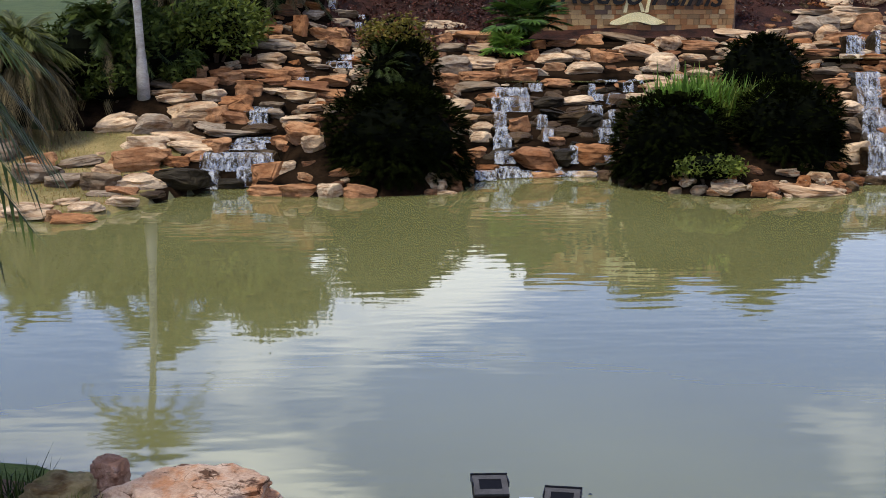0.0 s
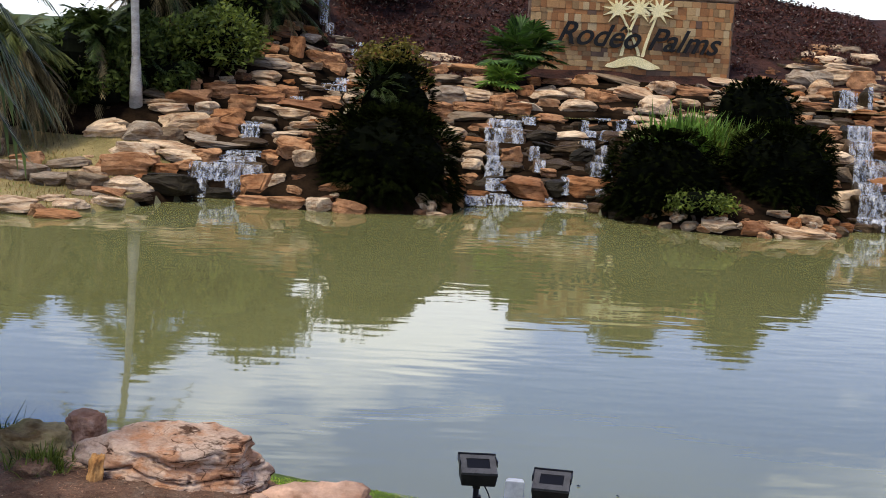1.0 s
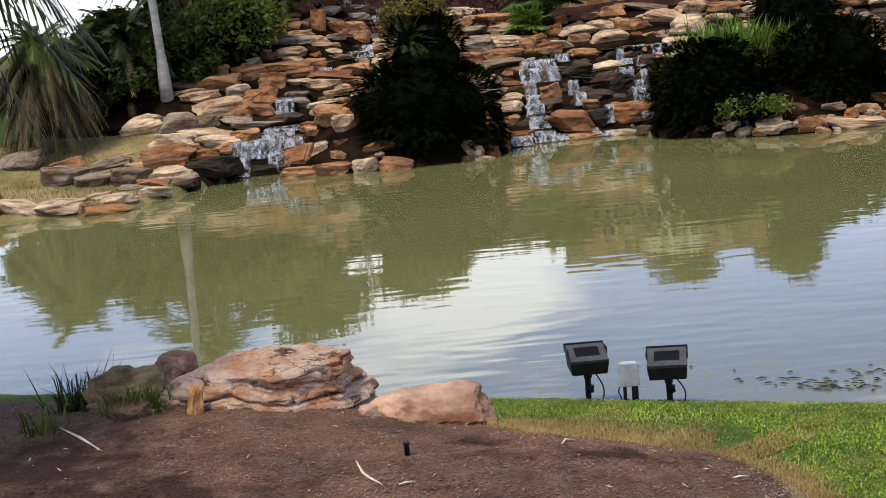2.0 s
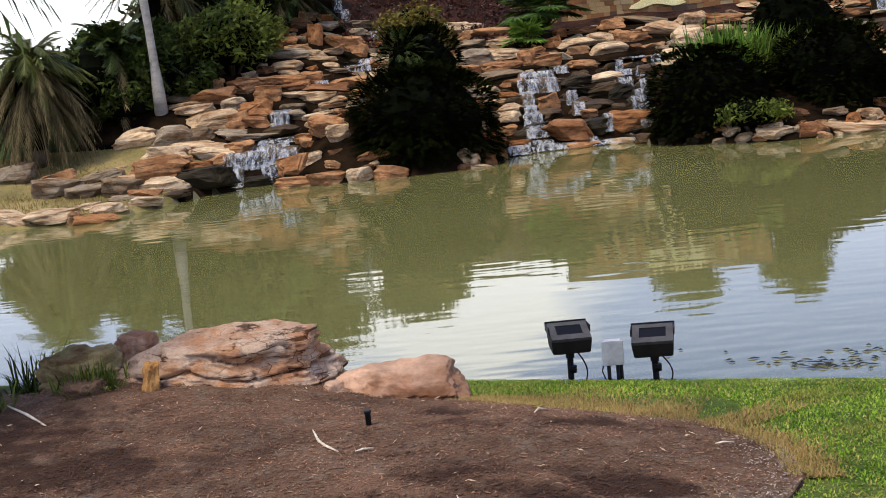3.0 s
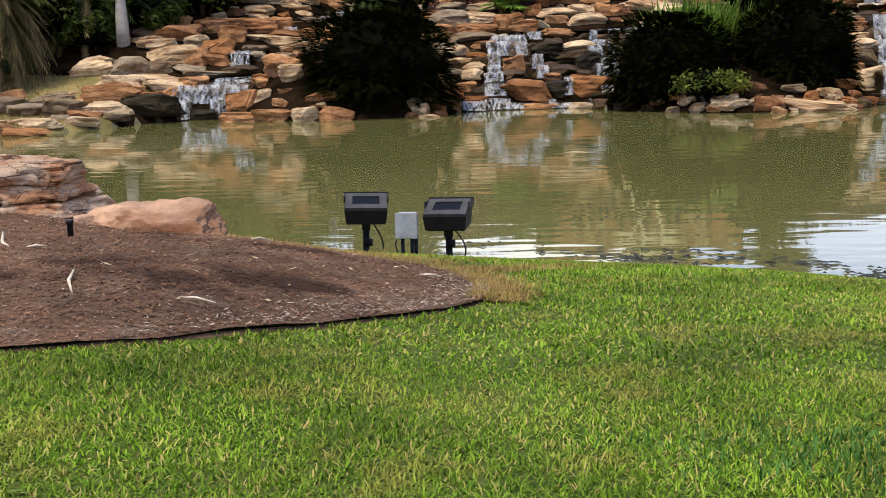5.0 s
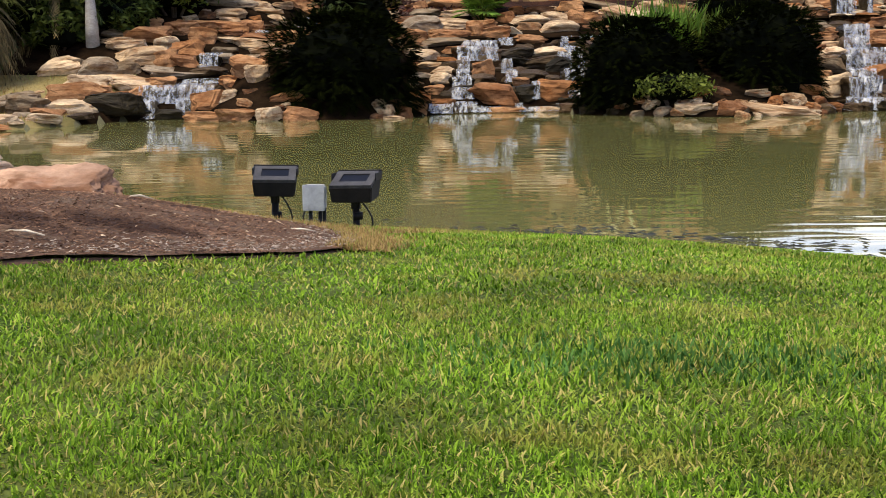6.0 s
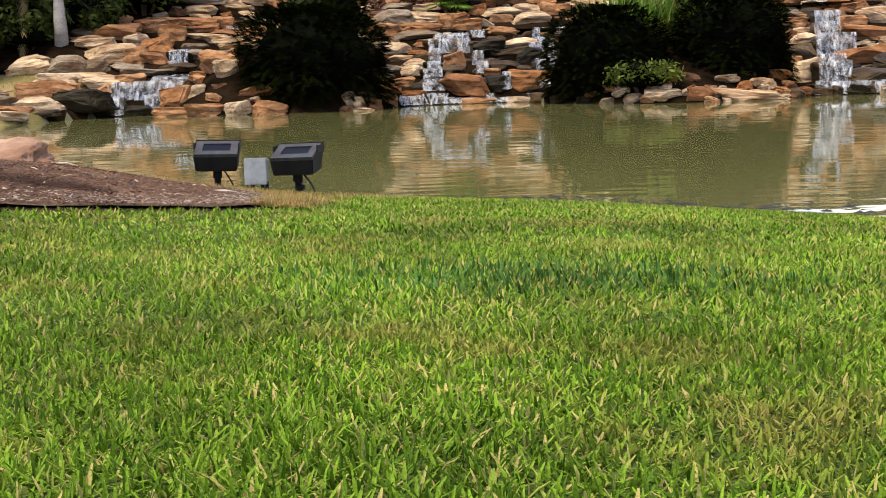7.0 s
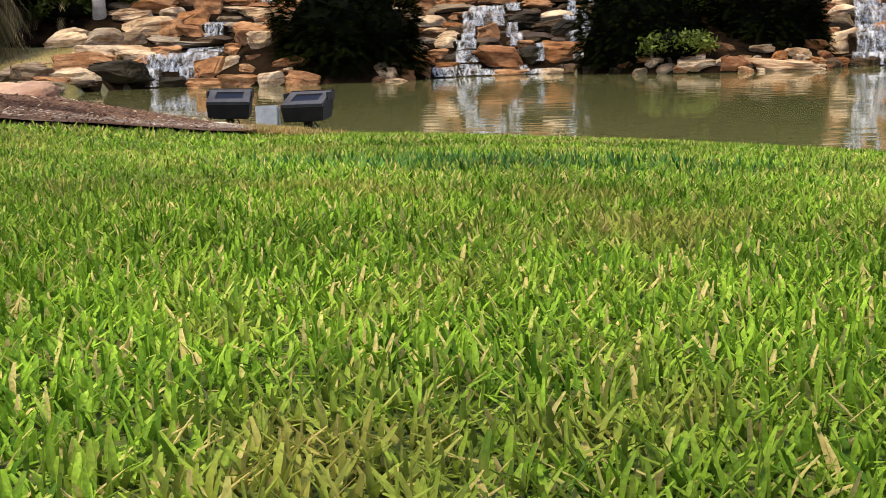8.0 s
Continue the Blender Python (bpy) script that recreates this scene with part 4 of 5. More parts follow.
def feather_palm(name, label, at, trunk_h, trunk_r, fronds, length, seed, leaf=M_PALM, skirt=0, lean=(0, 0), droop=(0.25, 0.9), bark=M_TRUNK, leaf_w=0.02):
    """A palm: ringed trunk, a crown of arching fronds and, where it has one, a skirt of dead ones."""
    rng = random.Random(seed)
    root = thing(name, label, "palm", at)
    pts, rad = [], []
    for k in range(9):
        t = k / 8
        pts.append((lean[0] * t * t, lean[1] * t * t, -0.15 + (trunk_h + 0.15) * t))
        rad.append(trunk_r * (1.45 - 0.55 * min(1, t * 3) + 0.12 * math.sin(k * 2.1)) * (1 - 0.25 * t))
    part("trunk", tube_bm(pts, rad, 12), bark, root)
    top = Vector(pts[-1])
    bm = bmesh.new()
    for k in range(fronds):
        yaw = k * 2.399 + rng.uniform(-0.2, 0.2)
        el = rng.uniform(-0.15, 1.25)
        frond(bm, top, yaw, el, length * rng.uniform(0.8, 1.15), rng.uniform(*droop), length * 0.26, 30, 0.15, 0.025, leaf_w, 0.9)
    part("crown", bm, leaf, root)
    if skirt:
        bm = bmesh.new()
        for k in range(skirt):
            yaw = rng.uniform(0, math.tau)
            frond(bm, top - Vector((0, 0, rng.uniform(0.0, 0.3) * trunk_h)), yaw, rng.uniform(-0.9, 0.3), length * rng.uniform(0.8, 1.2), rng.uniform(0.7, 1.4), length * 0.24, 24, 0.02, 0.018, leaf_w * 1.6, 1.1)
        # near-black core behind the skirt, painted as the shade among its fronds
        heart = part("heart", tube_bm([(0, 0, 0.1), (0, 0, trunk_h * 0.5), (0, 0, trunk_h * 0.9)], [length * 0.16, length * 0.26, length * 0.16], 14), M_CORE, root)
        part("dead_skirt", bm, M_DEAD, root, "dry brown hanging fronds")
    return root


def fan_palm(name, label, at, n, size, seed, leaf=M_FRESH, stem=0.9):
    """A low palm of round pleated fans on stalks."""
    rng = random.Random(seed)
    root = thing(name, label, "palm", at)
    bm, st = bmesh.new(), bmesh.new()
    for k in range(n):
        yaw, el = k * 2.399, rng.uniform(-0.05, 1.35)
        d = Vector((math.cos(yaw) * math.cos(el), math.sin(yaw) * math.cos(el), math.sin(el)))
        c = d * stem * rng.uniform(0.6, 1.2) + Vector((0, 0, 0.15 + 0.3 * stem))
        tube_bm([(0, 0, 0.05), c * 0.6 + Vector((0, 0, 0.08)), c], [0.02, 0.014, 0.01], 5, st)
        a = d.cross(Vector((0, 0, 1))).normalized() if abs(d.z) < 0.98 else Vector((1, 0, 0))
        u = (d + Vector((0, 0, -0.35))).normalized()
        for j in range(15):
            g = (j / 14 - 0.5) * 4.3
            e = u * math.cos(g) + a * math.sin(g)
            w = (a * math.cos(g) - u * math.sin(g)) * size * 0.085
            mid, tip = c + e * size * 0.6, c + e * size * rng.uniform(0.9, 1.08) - Vector((0, 0, size * 0.12))
            q = [bm.verts.new(p) for p in (c, mid - w, tip, mid + w)]
            bm.faces.new(q)
    part("stem", st, M_SHRUB, root)
    part("foliage", bm, leaf, root)
    return root


def grass_clump(name, label, at, n, length, spread, seed, leaf=M_FRESH, width=0.02):
    rng = random.Random(seed)
    root = thing(name, label, "grass clump", at)
    bm = bmesh.new()
    for k in range(n):
        a, el = rng.uniform(0, math.tau), rng.uniform(0.5, 1.5)
        b = Vector((rng.gauss(0, spread * 0.35), rng.gauss(0, spread * 0.35), -0.03))
        d = Vector((math.cos(a) * math.cos(el), math.sin(a) * math.cos(el), math.sin(el)))
        s = Vector((-math.sin(a), math.cos(a), 0)) * width
        ln = length * rng.uniform(0.6, 1.15)
        m, t = b + d * ln * 0.55, b + d * ln - Vector((0, 0, ln * rng.uniform(0.05, 0.45)))
        v = [bm.verts.new(p) for p in (b - s, b + s, m + s * 0.8, m - s * 0.8, t)]
        bm.faces.new(v[:4])
        bm.faces.new((v[3], v[2], v[4]))
    part("foliage", bm, leaf, root)
    return root


# ---- far bank: water courses ----
cascade("waterfall", "white water spilling over a low broad ledge into the pond", [(-4.44, 30.95, 0.7, 0.84, 0.11), (-4.6, 30.42, 0.6, 1.02, 0.12), (-4.58, 28.9, 0.27, 1.65, 0.43), (-5.07, 28.2, 0.01, 0.31, 0.4), (-4.33, 28.5, 0.01, 0.42, 0.4)], 1)
cascade("stream", "narrow white stream stepping down between stacked stones", [(-4.52, 32.34, 1.33, 0.88, 0.09), (-4.41, 31.74, 1.04, 0.46, 0.36), (-3.52, 34.65, 1.85, 0.34, 0.16)], 2)
cascade("stream", "white stream sliding between stones higher up the bank", [(-2.65, 36.79, 2.13, 0.73, 0.18), (-2.51, 37.69, 2.31, 0.51, 0.15), (-2.5, 41.3, 3.09, 0.74, 0.19), (-2.37, 42.31, 3.37, 0.57, 0.13)], 5)
cascade("waterfall", "thin white fall dropping off the top of the bank", [(-3.38, 42.48, 4.0, 0.28, 0.95), (-3.15, 42.03, 3.7, 0.28, 0.38)], 3)
cascade("waterfall", "stepped white cascade falling over wet ledges", [(2.23, 34.97, 1.42, 0.95, 0.25), (2.11, 33.75, 1.14, 1.01, 0.37), (1.76, 32.42, 0.86, 0.32, 0.4), (1.72, 31.58, 0.68, 0.34, 0.27), (1.69, 30.74, 0.5, 0.47, 0.29), (1.69, 29.95, 0.29, 0.49, 0.26), (1.14, 29.2, 0.01, 0.53, 0.2), (1.73, 29.5, 0.01, 0.58, 0.23)], 4)
cascade("waterfall", "thin water threads over dark wet ledges", [(2.93, 35.44, 1.54, 0.38, 0.21), (2.82, 32.27, 0.83, 0.22, 0.35), (2.89, 31.37, 0.63, 0.26, 0.3), (3.36, 29.95, 0.28, 0.19, 0.39), (2.8, 29.72, 0.01, 0.54, 0.19), (3.45, 29.72, 0.01, 0.8, 0.1), (2.25, 29.62, 0.01, 0.7, 0.12)], 8)
cascade("waterfall", "broken white cascade between mossy wet stones", [(5.05, 36.1, 1.6, 0.63, 0.18), (5.88, 36.1, 1.6, 0.43, 0.17), (4.48, 35.02, 1.43, 0.22, 0.32), (4.59, 34.65, 1.34, 0.32, 0.16), (5.53, 35.34, 1.51, 0.29, 0.27), (4.95, 34.0, 1.3, 0.36, 0.27), (4.3, 33.0, 0.98, 0.39, 0.38), (4.66, 32.3, 0.83, 0.27, 0.47), (4.44, 32.0, 0.77, 0.23, 0.29), (4.4, 31.28, 0.61, 0.54, 0.33), (4.24, 29.9, 0.2, 0.3, 0.26), (3.99, 29.72, 0.01, 0.4, 0.16)], 6)
cascade("waterfall", "tall stepped cascade of white water", [(12.4, 35.54, 1.56, 0.72, 0.44), (11.9, 33.95, 1.18, 0.65, 0.49), (11.41, 31.71, 0.71, 0.95, 0.64), (11.02, 30.67, 0.49, 0.65, 0.37), (10.67, 29.37, 0.16, 0.74, 0.54), (10.9, 28.35, 0.01, 2.0, 0.26)], 10)
cascade("waterfall", "white strands falling between square stones into a ledge pool", [(12.91, 38.48, 2.3, 0.37, 0.62), (13.23, 38.6, 2.33, 0.26, 0.52), (13.76, 38.65, 2.34, 0.17, 0.72)], 11)


def pool(name, label, x, y, z, rx, ry):
    bm = bmesh.new()
    bmesh.ops.create_circle(bm, cap_ends=True, segments=28, radius=1.0)
    for v in bm.verts:
        k = 1 + 0.12 * noise.noise(v.co * 2 + Vector((x, y, 0)))
        v.co = Vector((v.co.x * rx * k, v.co.y * ry * k, 0))
    ob = part(name, bm, M_WATER, None)
    ob.location = (x, y, z)
    return tagged(ob, label, "pool", kind="structure")


pool("water_pool", "shallow brown pool on a ledge above the falls", 4.2, 36.5, 1.76, 2.6, 0.62)
pool("water_pool", "small ledge pool under the upper fall", 13.3, 37.9, 2.3, 1.5, 0.55)

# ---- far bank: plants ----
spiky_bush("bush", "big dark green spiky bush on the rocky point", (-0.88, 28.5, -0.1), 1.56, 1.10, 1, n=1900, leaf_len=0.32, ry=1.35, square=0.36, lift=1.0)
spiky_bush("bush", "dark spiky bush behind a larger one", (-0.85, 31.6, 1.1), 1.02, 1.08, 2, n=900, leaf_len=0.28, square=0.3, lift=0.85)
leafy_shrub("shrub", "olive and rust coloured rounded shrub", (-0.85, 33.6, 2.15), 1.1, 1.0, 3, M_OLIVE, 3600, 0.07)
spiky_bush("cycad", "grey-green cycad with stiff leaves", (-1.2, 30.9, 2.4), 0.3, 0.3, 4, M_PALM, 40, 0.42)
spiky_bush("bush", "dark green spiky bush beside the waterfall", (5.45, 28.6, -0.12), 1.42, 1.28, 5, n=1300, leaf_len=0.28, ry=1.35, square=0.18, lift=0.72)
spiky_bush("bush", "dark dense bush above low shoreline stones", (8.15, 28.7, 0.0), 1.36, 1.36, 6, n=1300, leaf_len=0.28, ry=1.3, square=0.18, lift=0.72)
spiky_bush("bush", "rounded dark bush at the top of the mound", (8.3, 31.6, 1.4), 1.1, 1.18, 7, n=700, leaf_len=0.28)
grass_clump("grass_clump", "bright green strappy grass clump on the mound", (6.25, 30.2, 1.35), 1100, 1.4, 1.1, 8, M_FRESH, 0.026)
grass_clump("grass_clump", "strappy green grass under a dark bush", (7.5, 29.9, 1.3), 700, 1.2, 1.1, 9, M_SHRUB, 0.026)
leafy_shrub("shrub", "low light green leafy shrub over the stones", (6.0, 27.2, 0.2), 0.85, 0.42, 10, M_SHRUB, 2200, 0.055, lumps=12)
fan_palm("fan_palm", "green fan palm in front of the stone sign", (3.0, 39.6, 2.75), 60, 0.58, 11, M_FAN, 1.0)
fan_palm("fan_palm", "small bright fan palm among the stones", (2.35, 38.4, 2.2), 16, 0.5, 12, M_FRESH, 0.5)
feather_palm("palm_tree", "tall palm with a smooth grey trunk", (-7.5, 32.9, 1.55), 6.1, 0.125, 34, 1.9, 13, lean=(-0.35, 0.2))
feather_palm("palm_tree", "shaggy grey-green palm with a hanging dead skirt", (-10.2, 31.1, 0.85), 2.35, 0.22, 70, 1.45, 14, M_SILVER, 120, (0.15, 0), (0.35, 1.05), M_BARK, 0.022)
feather_palm("palm_tree", "drooping dark green palm on the near bank of the pond", (-5.35, 9.2, 0.4), 4.25, 0.2, 170, 2.0, 34, M_PALM, 0, (0.1, 0), (0.5, 1.2), M_BARK, 0.034)
feather_palm("palm_tree", "dark feathery palm behind the trunk", (-8.9, 33.8, 1.7), 1.6, 0.2, 60, 1.7, 15, M_PALM, 50, (0.2, 0), (0.3, 0.9), M_BARK, 0.03)
feather_palm("palm_tree", "dark palm over the stream head", (-5.0, 40.2, 3.3), 1.6, 0.2, 44, 2.2, 16, M_PALM, 16, (0.1, 0), (0.4, 1.0), M_BARK, 0.03)
feather_palm("palm_tree", "tall dark palm with drooping fronds above the bank", (-8.1, 36.6, 1.9), 3.7, 0.18, 60, 2.0, 35, M_PALM, 30, (0.3, 0), (0.4, 1.1), M_BARK, 0.03)
leafy_shrub("shrub", "yellow-green leafy shrub above the rocks", (-6.0, 35.5, 2.3), 1.65, 1.2, 17, M_SHRUB, 6500, 0.095, lumps=11)
leafy_shrub("tree", "dark leafy tree at the edge of the bank", (-8.5, 34.9, 1.5), 1.7, 1.15, 18, M_TREE, 5600, 0.12, lumps=9, category="tree")
leafy_shrub("shrub", "low dark hedge beyond the dry bank", (-13.6, 38.0, 0.9), 2.0, 0.62, 36, M_TREE, 3600, 0.12, lumps=9)
leafy_shrub("shrub", "dark shrub at the far end of the bank", (-17.0, 39.5, 0.9), 2.2, 0.66, 37, M_TREE, 3600, 0.12, lumps=9)
leafy_shrub("tree", "dark leafy tree behind a palm", (-11.2, 35.2, 1.0), 1.6, 0.9, 19, M_TREE, 5000, 0.12, lumps=9, category="tree")
leafy_shrub("tree", "tall dark tree crowning the bank", (-7.4, 39.0, 2.9), 2.0, 0.95, 20, M_TREE, 5200, 0.14, lumps=11, category="tree")
leafy_shrub("tree", "dark leafy tree above the yellow-green shrub", (-5.9, 38.6, 2.9), 1.7, 1.5, 30, M_TREE, 4600, 0.12, lumps=9, category="tree")
leafy_shrub("tree", "dark tree beside the upper fall", (-5.2, 42.2, 4.2), 2.0, 1.7, 21, M_TREE, 4200, 0.13, lumps=10, category="tree")
leafy_shrub("shrub", "dark shrub filling the shade behind a palm trunk", (-7.7, 33.9, 1.5), 1.1, 1.1, 24, M_TREE, 3600, 0.1, lumps=8)
leafy_shrub("shrub", "dark shrub at the foot of a shaggy palm", (-11.6, 33.4, 0.8), 1.1, 0.8, 29, M_TREE, 2600, 0.1, lumps=7)
# two low dark shrubs added to stand for shade under the trees
leafy_shrub("shrub", "low dark shrub added to fill the shade in front of the trees", (-8.35, 32.75, 1.0), 0.85, 0.6, 31, M_TREE, 1800, 0.09, lumps=6)
leafy_shrub("shrub", "low dark shrub added to fill the shade beside a palm trunk", (-6.75, 33.9, 1.6), 0.8, 0.6, 32, M_TREE, 1800, 0.09, lumps=6)
leafy_shrub("shrub", "dark shrub under the trees", (-9.3, 33.0, 0.9), 1.2, 1.2, 25, M_TREE, 3600, 0.1, lumps=8)
leafy_shrub("tree", "dark round-headed tree behind the sign wall", (9.0, 50.5, 6.0), 1.7, 1.35, 26, M_TREE, 2600, 0.14, lumps=8, category="tree")
leafy_shrub("tree", "dark upright tree on the crest of the slope", (13.4, 50.5, 6.0), 1.6, 1.65, 27, M_TREE, 2600, 0.14, lumps=8, category="tree")
leafy_shrub("tree", "dense green tree at the head of the stream", (-2.0, 46.5, 5.0), 2.2, 1.4, 22, M_TREE, 3600, 0.13, lumps=9, category="tree")


def build_groundcover():
    """Low red-brown leaves over the mulched slope on both sides of the sign."""
    rng = random.Random(31)
    v, f = [], []
    for k in range(4200):
        x, y = rng.uniform(-3.2, 17), rng.uniform(39.4, 50)
        if y < 42.6 and 2.9 < x < 10.6 or y < 41.5 and x > 10 or x > 11 and y < 43.5:
            continue
        lv, lf = leaf_cloud(rng, 9, (x, y, h1(x, y) + 0.08), 0.28, 0.28, 0.16, 0.07, 0.1, k)
        f += [tuple(i + len(v) for i in q) for q in lf]
        v += lv
    return tagged(from_arrays("groundcover", [tuple(p) for p in v], f, M_RED), "red-brown low groundcover on the mulched slope", "groundcover", kind="stuff")


build_groundcover()


def build_bank_grass():
    """Short dry tufts over the ochre shore."""
    rng = random.Random(61)
    v, f = [], []
    for k in range(9000):
        x, y = rng.uniform(-13, -6.3), rng.uniform(24.6, 31.5)
        if y < float(far_shore(x)) + 0.1:
            continue
        a, el, ln = rng.uniform(0, math.tau), rng.uniform(0.5, 1.5), rng.uniform(0.04, 0.11)
        b = Vector((x, y, h1(x, y) - 0.01))
        tip = b + Vector((math.cos(a) * math.cos(el), math.sin(a) * math.cos(el), math.sin(el))) * ln
        side = Vector((-math.sin(a), math.cos(a), 0)) * 0.012
        i = len(v)
        v += [tuple(b - side), tuple(b + side), tuple(tip)]
        f.append((i, i + 1, i + 2))
    return tagged(from_arrays("bank_grass", v, f, M_DRYBLADE), "short dry ochre grass on the far shore", "grass", kind="stuff")


build_bank_grass()


# ---- sign wall ----
def build_sign():
    x0, x1, y, z0, z1 = 3.42, 10.12, 42.0, 2.55, 5.5
    wall = thing("sign_wall", "tall stone-tiled entrance sign wall in mixed browns", "sign", (0, 0, 0))
    part("wall_core", box_bm(x1 - x0 + 0.12, 0.5, z1 - z0, ((x0 + x1) / 2, y + 0.27, (z0 + z1) / 2), 0.02), M_MORTAR, wall)
    part("coping", box_bm(x1 - x0 + 0.3, 0.66, 0.12, ((x0 + x1) / 2, y + 0.27, z1 + 0.06), 0.03), M_MORTAR, wall)
    rng = random.Random(41)
    tile = bpy.data.meshes.new("tile")
    bm = box_bm(1, 1, 1, (0, 0, 0))
    bmesh.ops.bevel(bm, geom=bm.edges[:], offset=0.06, segments=1, affect="EDGES")
    bm.to_mesh(tile)
    bm.free()
    tile.materials.append(M_TILE)
    z = z0 + 0.05
    while z < z1 - 0.1:
        h = min(rng.choice((0.15, 0.2, 0.26)), z1 - z)
        x = x0
        while x < x1 - 0.05:
            w = min(rng.choice((0.14, 0.2, 0.22, 0.30, 0.42)), x1 - x)
            ob = new("tile", tile)
            ob.parent = wall
            ob.matrix_basis = Matrix.Translation((x + w / 2, y - rng.uniform(0.0, 0.035), z + h / 2)) @ Matrix.Diagonal((w - 0.005, 0.07, h - 0.005, 1))
            x += w
        z += h
    return wall


build_sign()


def flat_shape(outline, depth=0.06):
    """A plate of that outline in x and z, its back at y = 0."""
    bm = bmesh.new()
    face = bm.faces.new([bm.verts.new((a, 0, b)) for a, b in outline])
    made = bmesh.ops.extrude_face_region(bm, geom=[face])
    for v in made["geom"]:
        if isinstance(v, bmesh.types.BMVert):
            v.co.y -= depth
    bmesh.ops.recalc_face_normals(bm, faces=bm.faces[:])
    return bm


def build_emblem():
    """Three cream palms over a dune, fixed to the tiles."""
    root = thing("palm_emblem", "cream metal emblem of three palms over a dune on the sign", "emblem", (6.9, 41.93, 3.2))
    n = 24
    dune = [(-0.92 + 1.84 * k / n, 0.05 - 0.16 * math.sin(k / n * math.tau * 1.5 + 0.3) * 0.35 - 0.04) for k in range(n + 1)]
    top = [(0.92 - 1.84 * k / n, 0.07 + 0.30 * math.sin(math.pi * k / n) ** 1.4) for k in range(1, n)]
    part("dune", flat_shape(dune + top), M_CREAM, root)
    for bx, bz, tx, tz in ((0.18, 0.38, -0.62, 1.86), (-0.42, 0.36, 0.10, 1.92), (0.30, 0.36, 0.72, 1.88)):
        left, right = [], []
        for k in range(9):
            t = k / 8
            x = bx + (tx - bx) * (t ** 1.25)
            z = bz + (tz - bz) * t
            w = 0.055 - 0.02 * t
            left.append((x - w, z))
            right.append((x + w, z))
        trunk = part("palm_trunk", flat_shape(left + right[::-1], 0.05), M_CREAM, root)
        pts = []
        leaves = 11
        for k in range(leaves * 2):
            a = math.radians(-125) + k * math.radians(430) / (leaves * 2)
            a = -math.pi * 0.68 + k * (math.pi * 2.0) / (leaves * 2)
            r = 0.54 if k % 2 == 0 else 0.2
            if k % 2 == 0 and math.sin(a) < -0.85:
                r = 0.2
            pts.append((tx + r * math.cos(a), tz + r * 0.92 * math.sin(a)))
        part("palm_crown", flat_shape(pts, 0.07), M_CREAM, trunk)
    return root


build_emblem()


def lettering(text, size, shear, depth, bold):
    cu = bpy.data.curves.new("lettering", "FONT")
    cu.body, cu.size, cu.shear, cu.extrude, cu.offset = text, size, shear, depth, bold
    cu.align_x = "CENTER"
    tmp = bpy.data.objects.new("lettering_source", cu)
    scene.collection.objects.link(tmp)
    bpy.context.view_layer.update()
    me = bpy.data.meshes.new_from_object(tmp.evaluated_get(bpy.context.evaluated_depsgraph_get()))
    bpy.data.objects.remove(tmp)
    me.materials.clear()
    me.materials.append(M_LETTER)
    ob = new("sign_lettering", me)
    return tagged(ob, "black slanted script lettering on the tiled sign wall", "lettering")


words = lettering("Rod\u00e9o Palms", 1.06, 0.42, 0.03, 0.012)
words.matrix_basis = pose(6.95, 41.84, 3.82, 90, 1.5, 0) @ Matrix.Diagonal((0.96, 0.98, 1, 1))


# ---- near bank: planting bed ----
BED = BED_FRONT + [(0.89, 7.35), (0.79, 7.6), (0.6, 7.8), (0.3, 7.9), (-0.05, 8.0), (-0.4, 8.12), (-0.62, 8.35), (-0.8, 8.8), (-1.6, 9.8), (-2.6, 10.2), (-3.6, 10.6), (-5, 11.1), (-9, 12.6)]


def inside_bed(x, y, grow=0.0):
    """Whether places lie in the planting bed."""
    x, y = np.asarray(x, float), np.asarray(y, float)
    inside = np.zeros(x.shape, bool)
    for (ax, ay), (bx, by) in zip(BED, BED[1:] + BED[:1]):
        hit = ((ay > y) != (by > y)) & (x < (bx - ax) * (y - ay) / (by - ay + 1e-12) + ax)
        inside ^= hit
    return inside


def build_bed():
    bm = bmesh.new()
    bm.faces.new([bm.verts.new((x, y, 0)) for x, y in BED])
    for k in range(-60, 8):
        bmesh.ops.bisect_plane(bm, geom=bm.verts[:] + bm.edges[:] + bm.faces[:], plane_co=(k * 0.15, 0, 0), plane_no=(1, 0, 0))
    for k in range(30, 84):
        bmesh.ops.bisect_plane(bm, geom=bm.verts[:] + bm.edges[:] + bm.faces[:], plane_co=(0, k * 0.15, 0), plane_no=(0, 1, 0))
    for v in bm.verts:
        v.co.z = h1(v.co.x, v.co.y) + 0.022 + 0.012 * noise.noise(v.co * 2.5) + 0.006 * noise.noise(v.co * 11)
    bmesh.ops.recalc_face_normals(bm, faces=bm.faces[:])
    for f in bm.faces:
        f.smooth = True
        if f.normal.z < 0:
            f.normal_flip()
    return tagged(part("mulch_bed", bm, M_MULCH), "brown bark mulch bed with darker damp patches and painted shade", "mulch bed", kind="structure")


build_bed()


def dense_edge():
    """Places every few centimetres along the front and tip of the bed."""
    out = []
    for (ax, ay), (bx, by) in zip(BED[1:16], BED[2:17]):
        n = max(1, int(math.hypot(bx - ax, by - ay) / 0.06))
        out += [(ax + (bx - ax) * k / n, ay + (by - ay) * k / n) for k in range(n)]
    return out


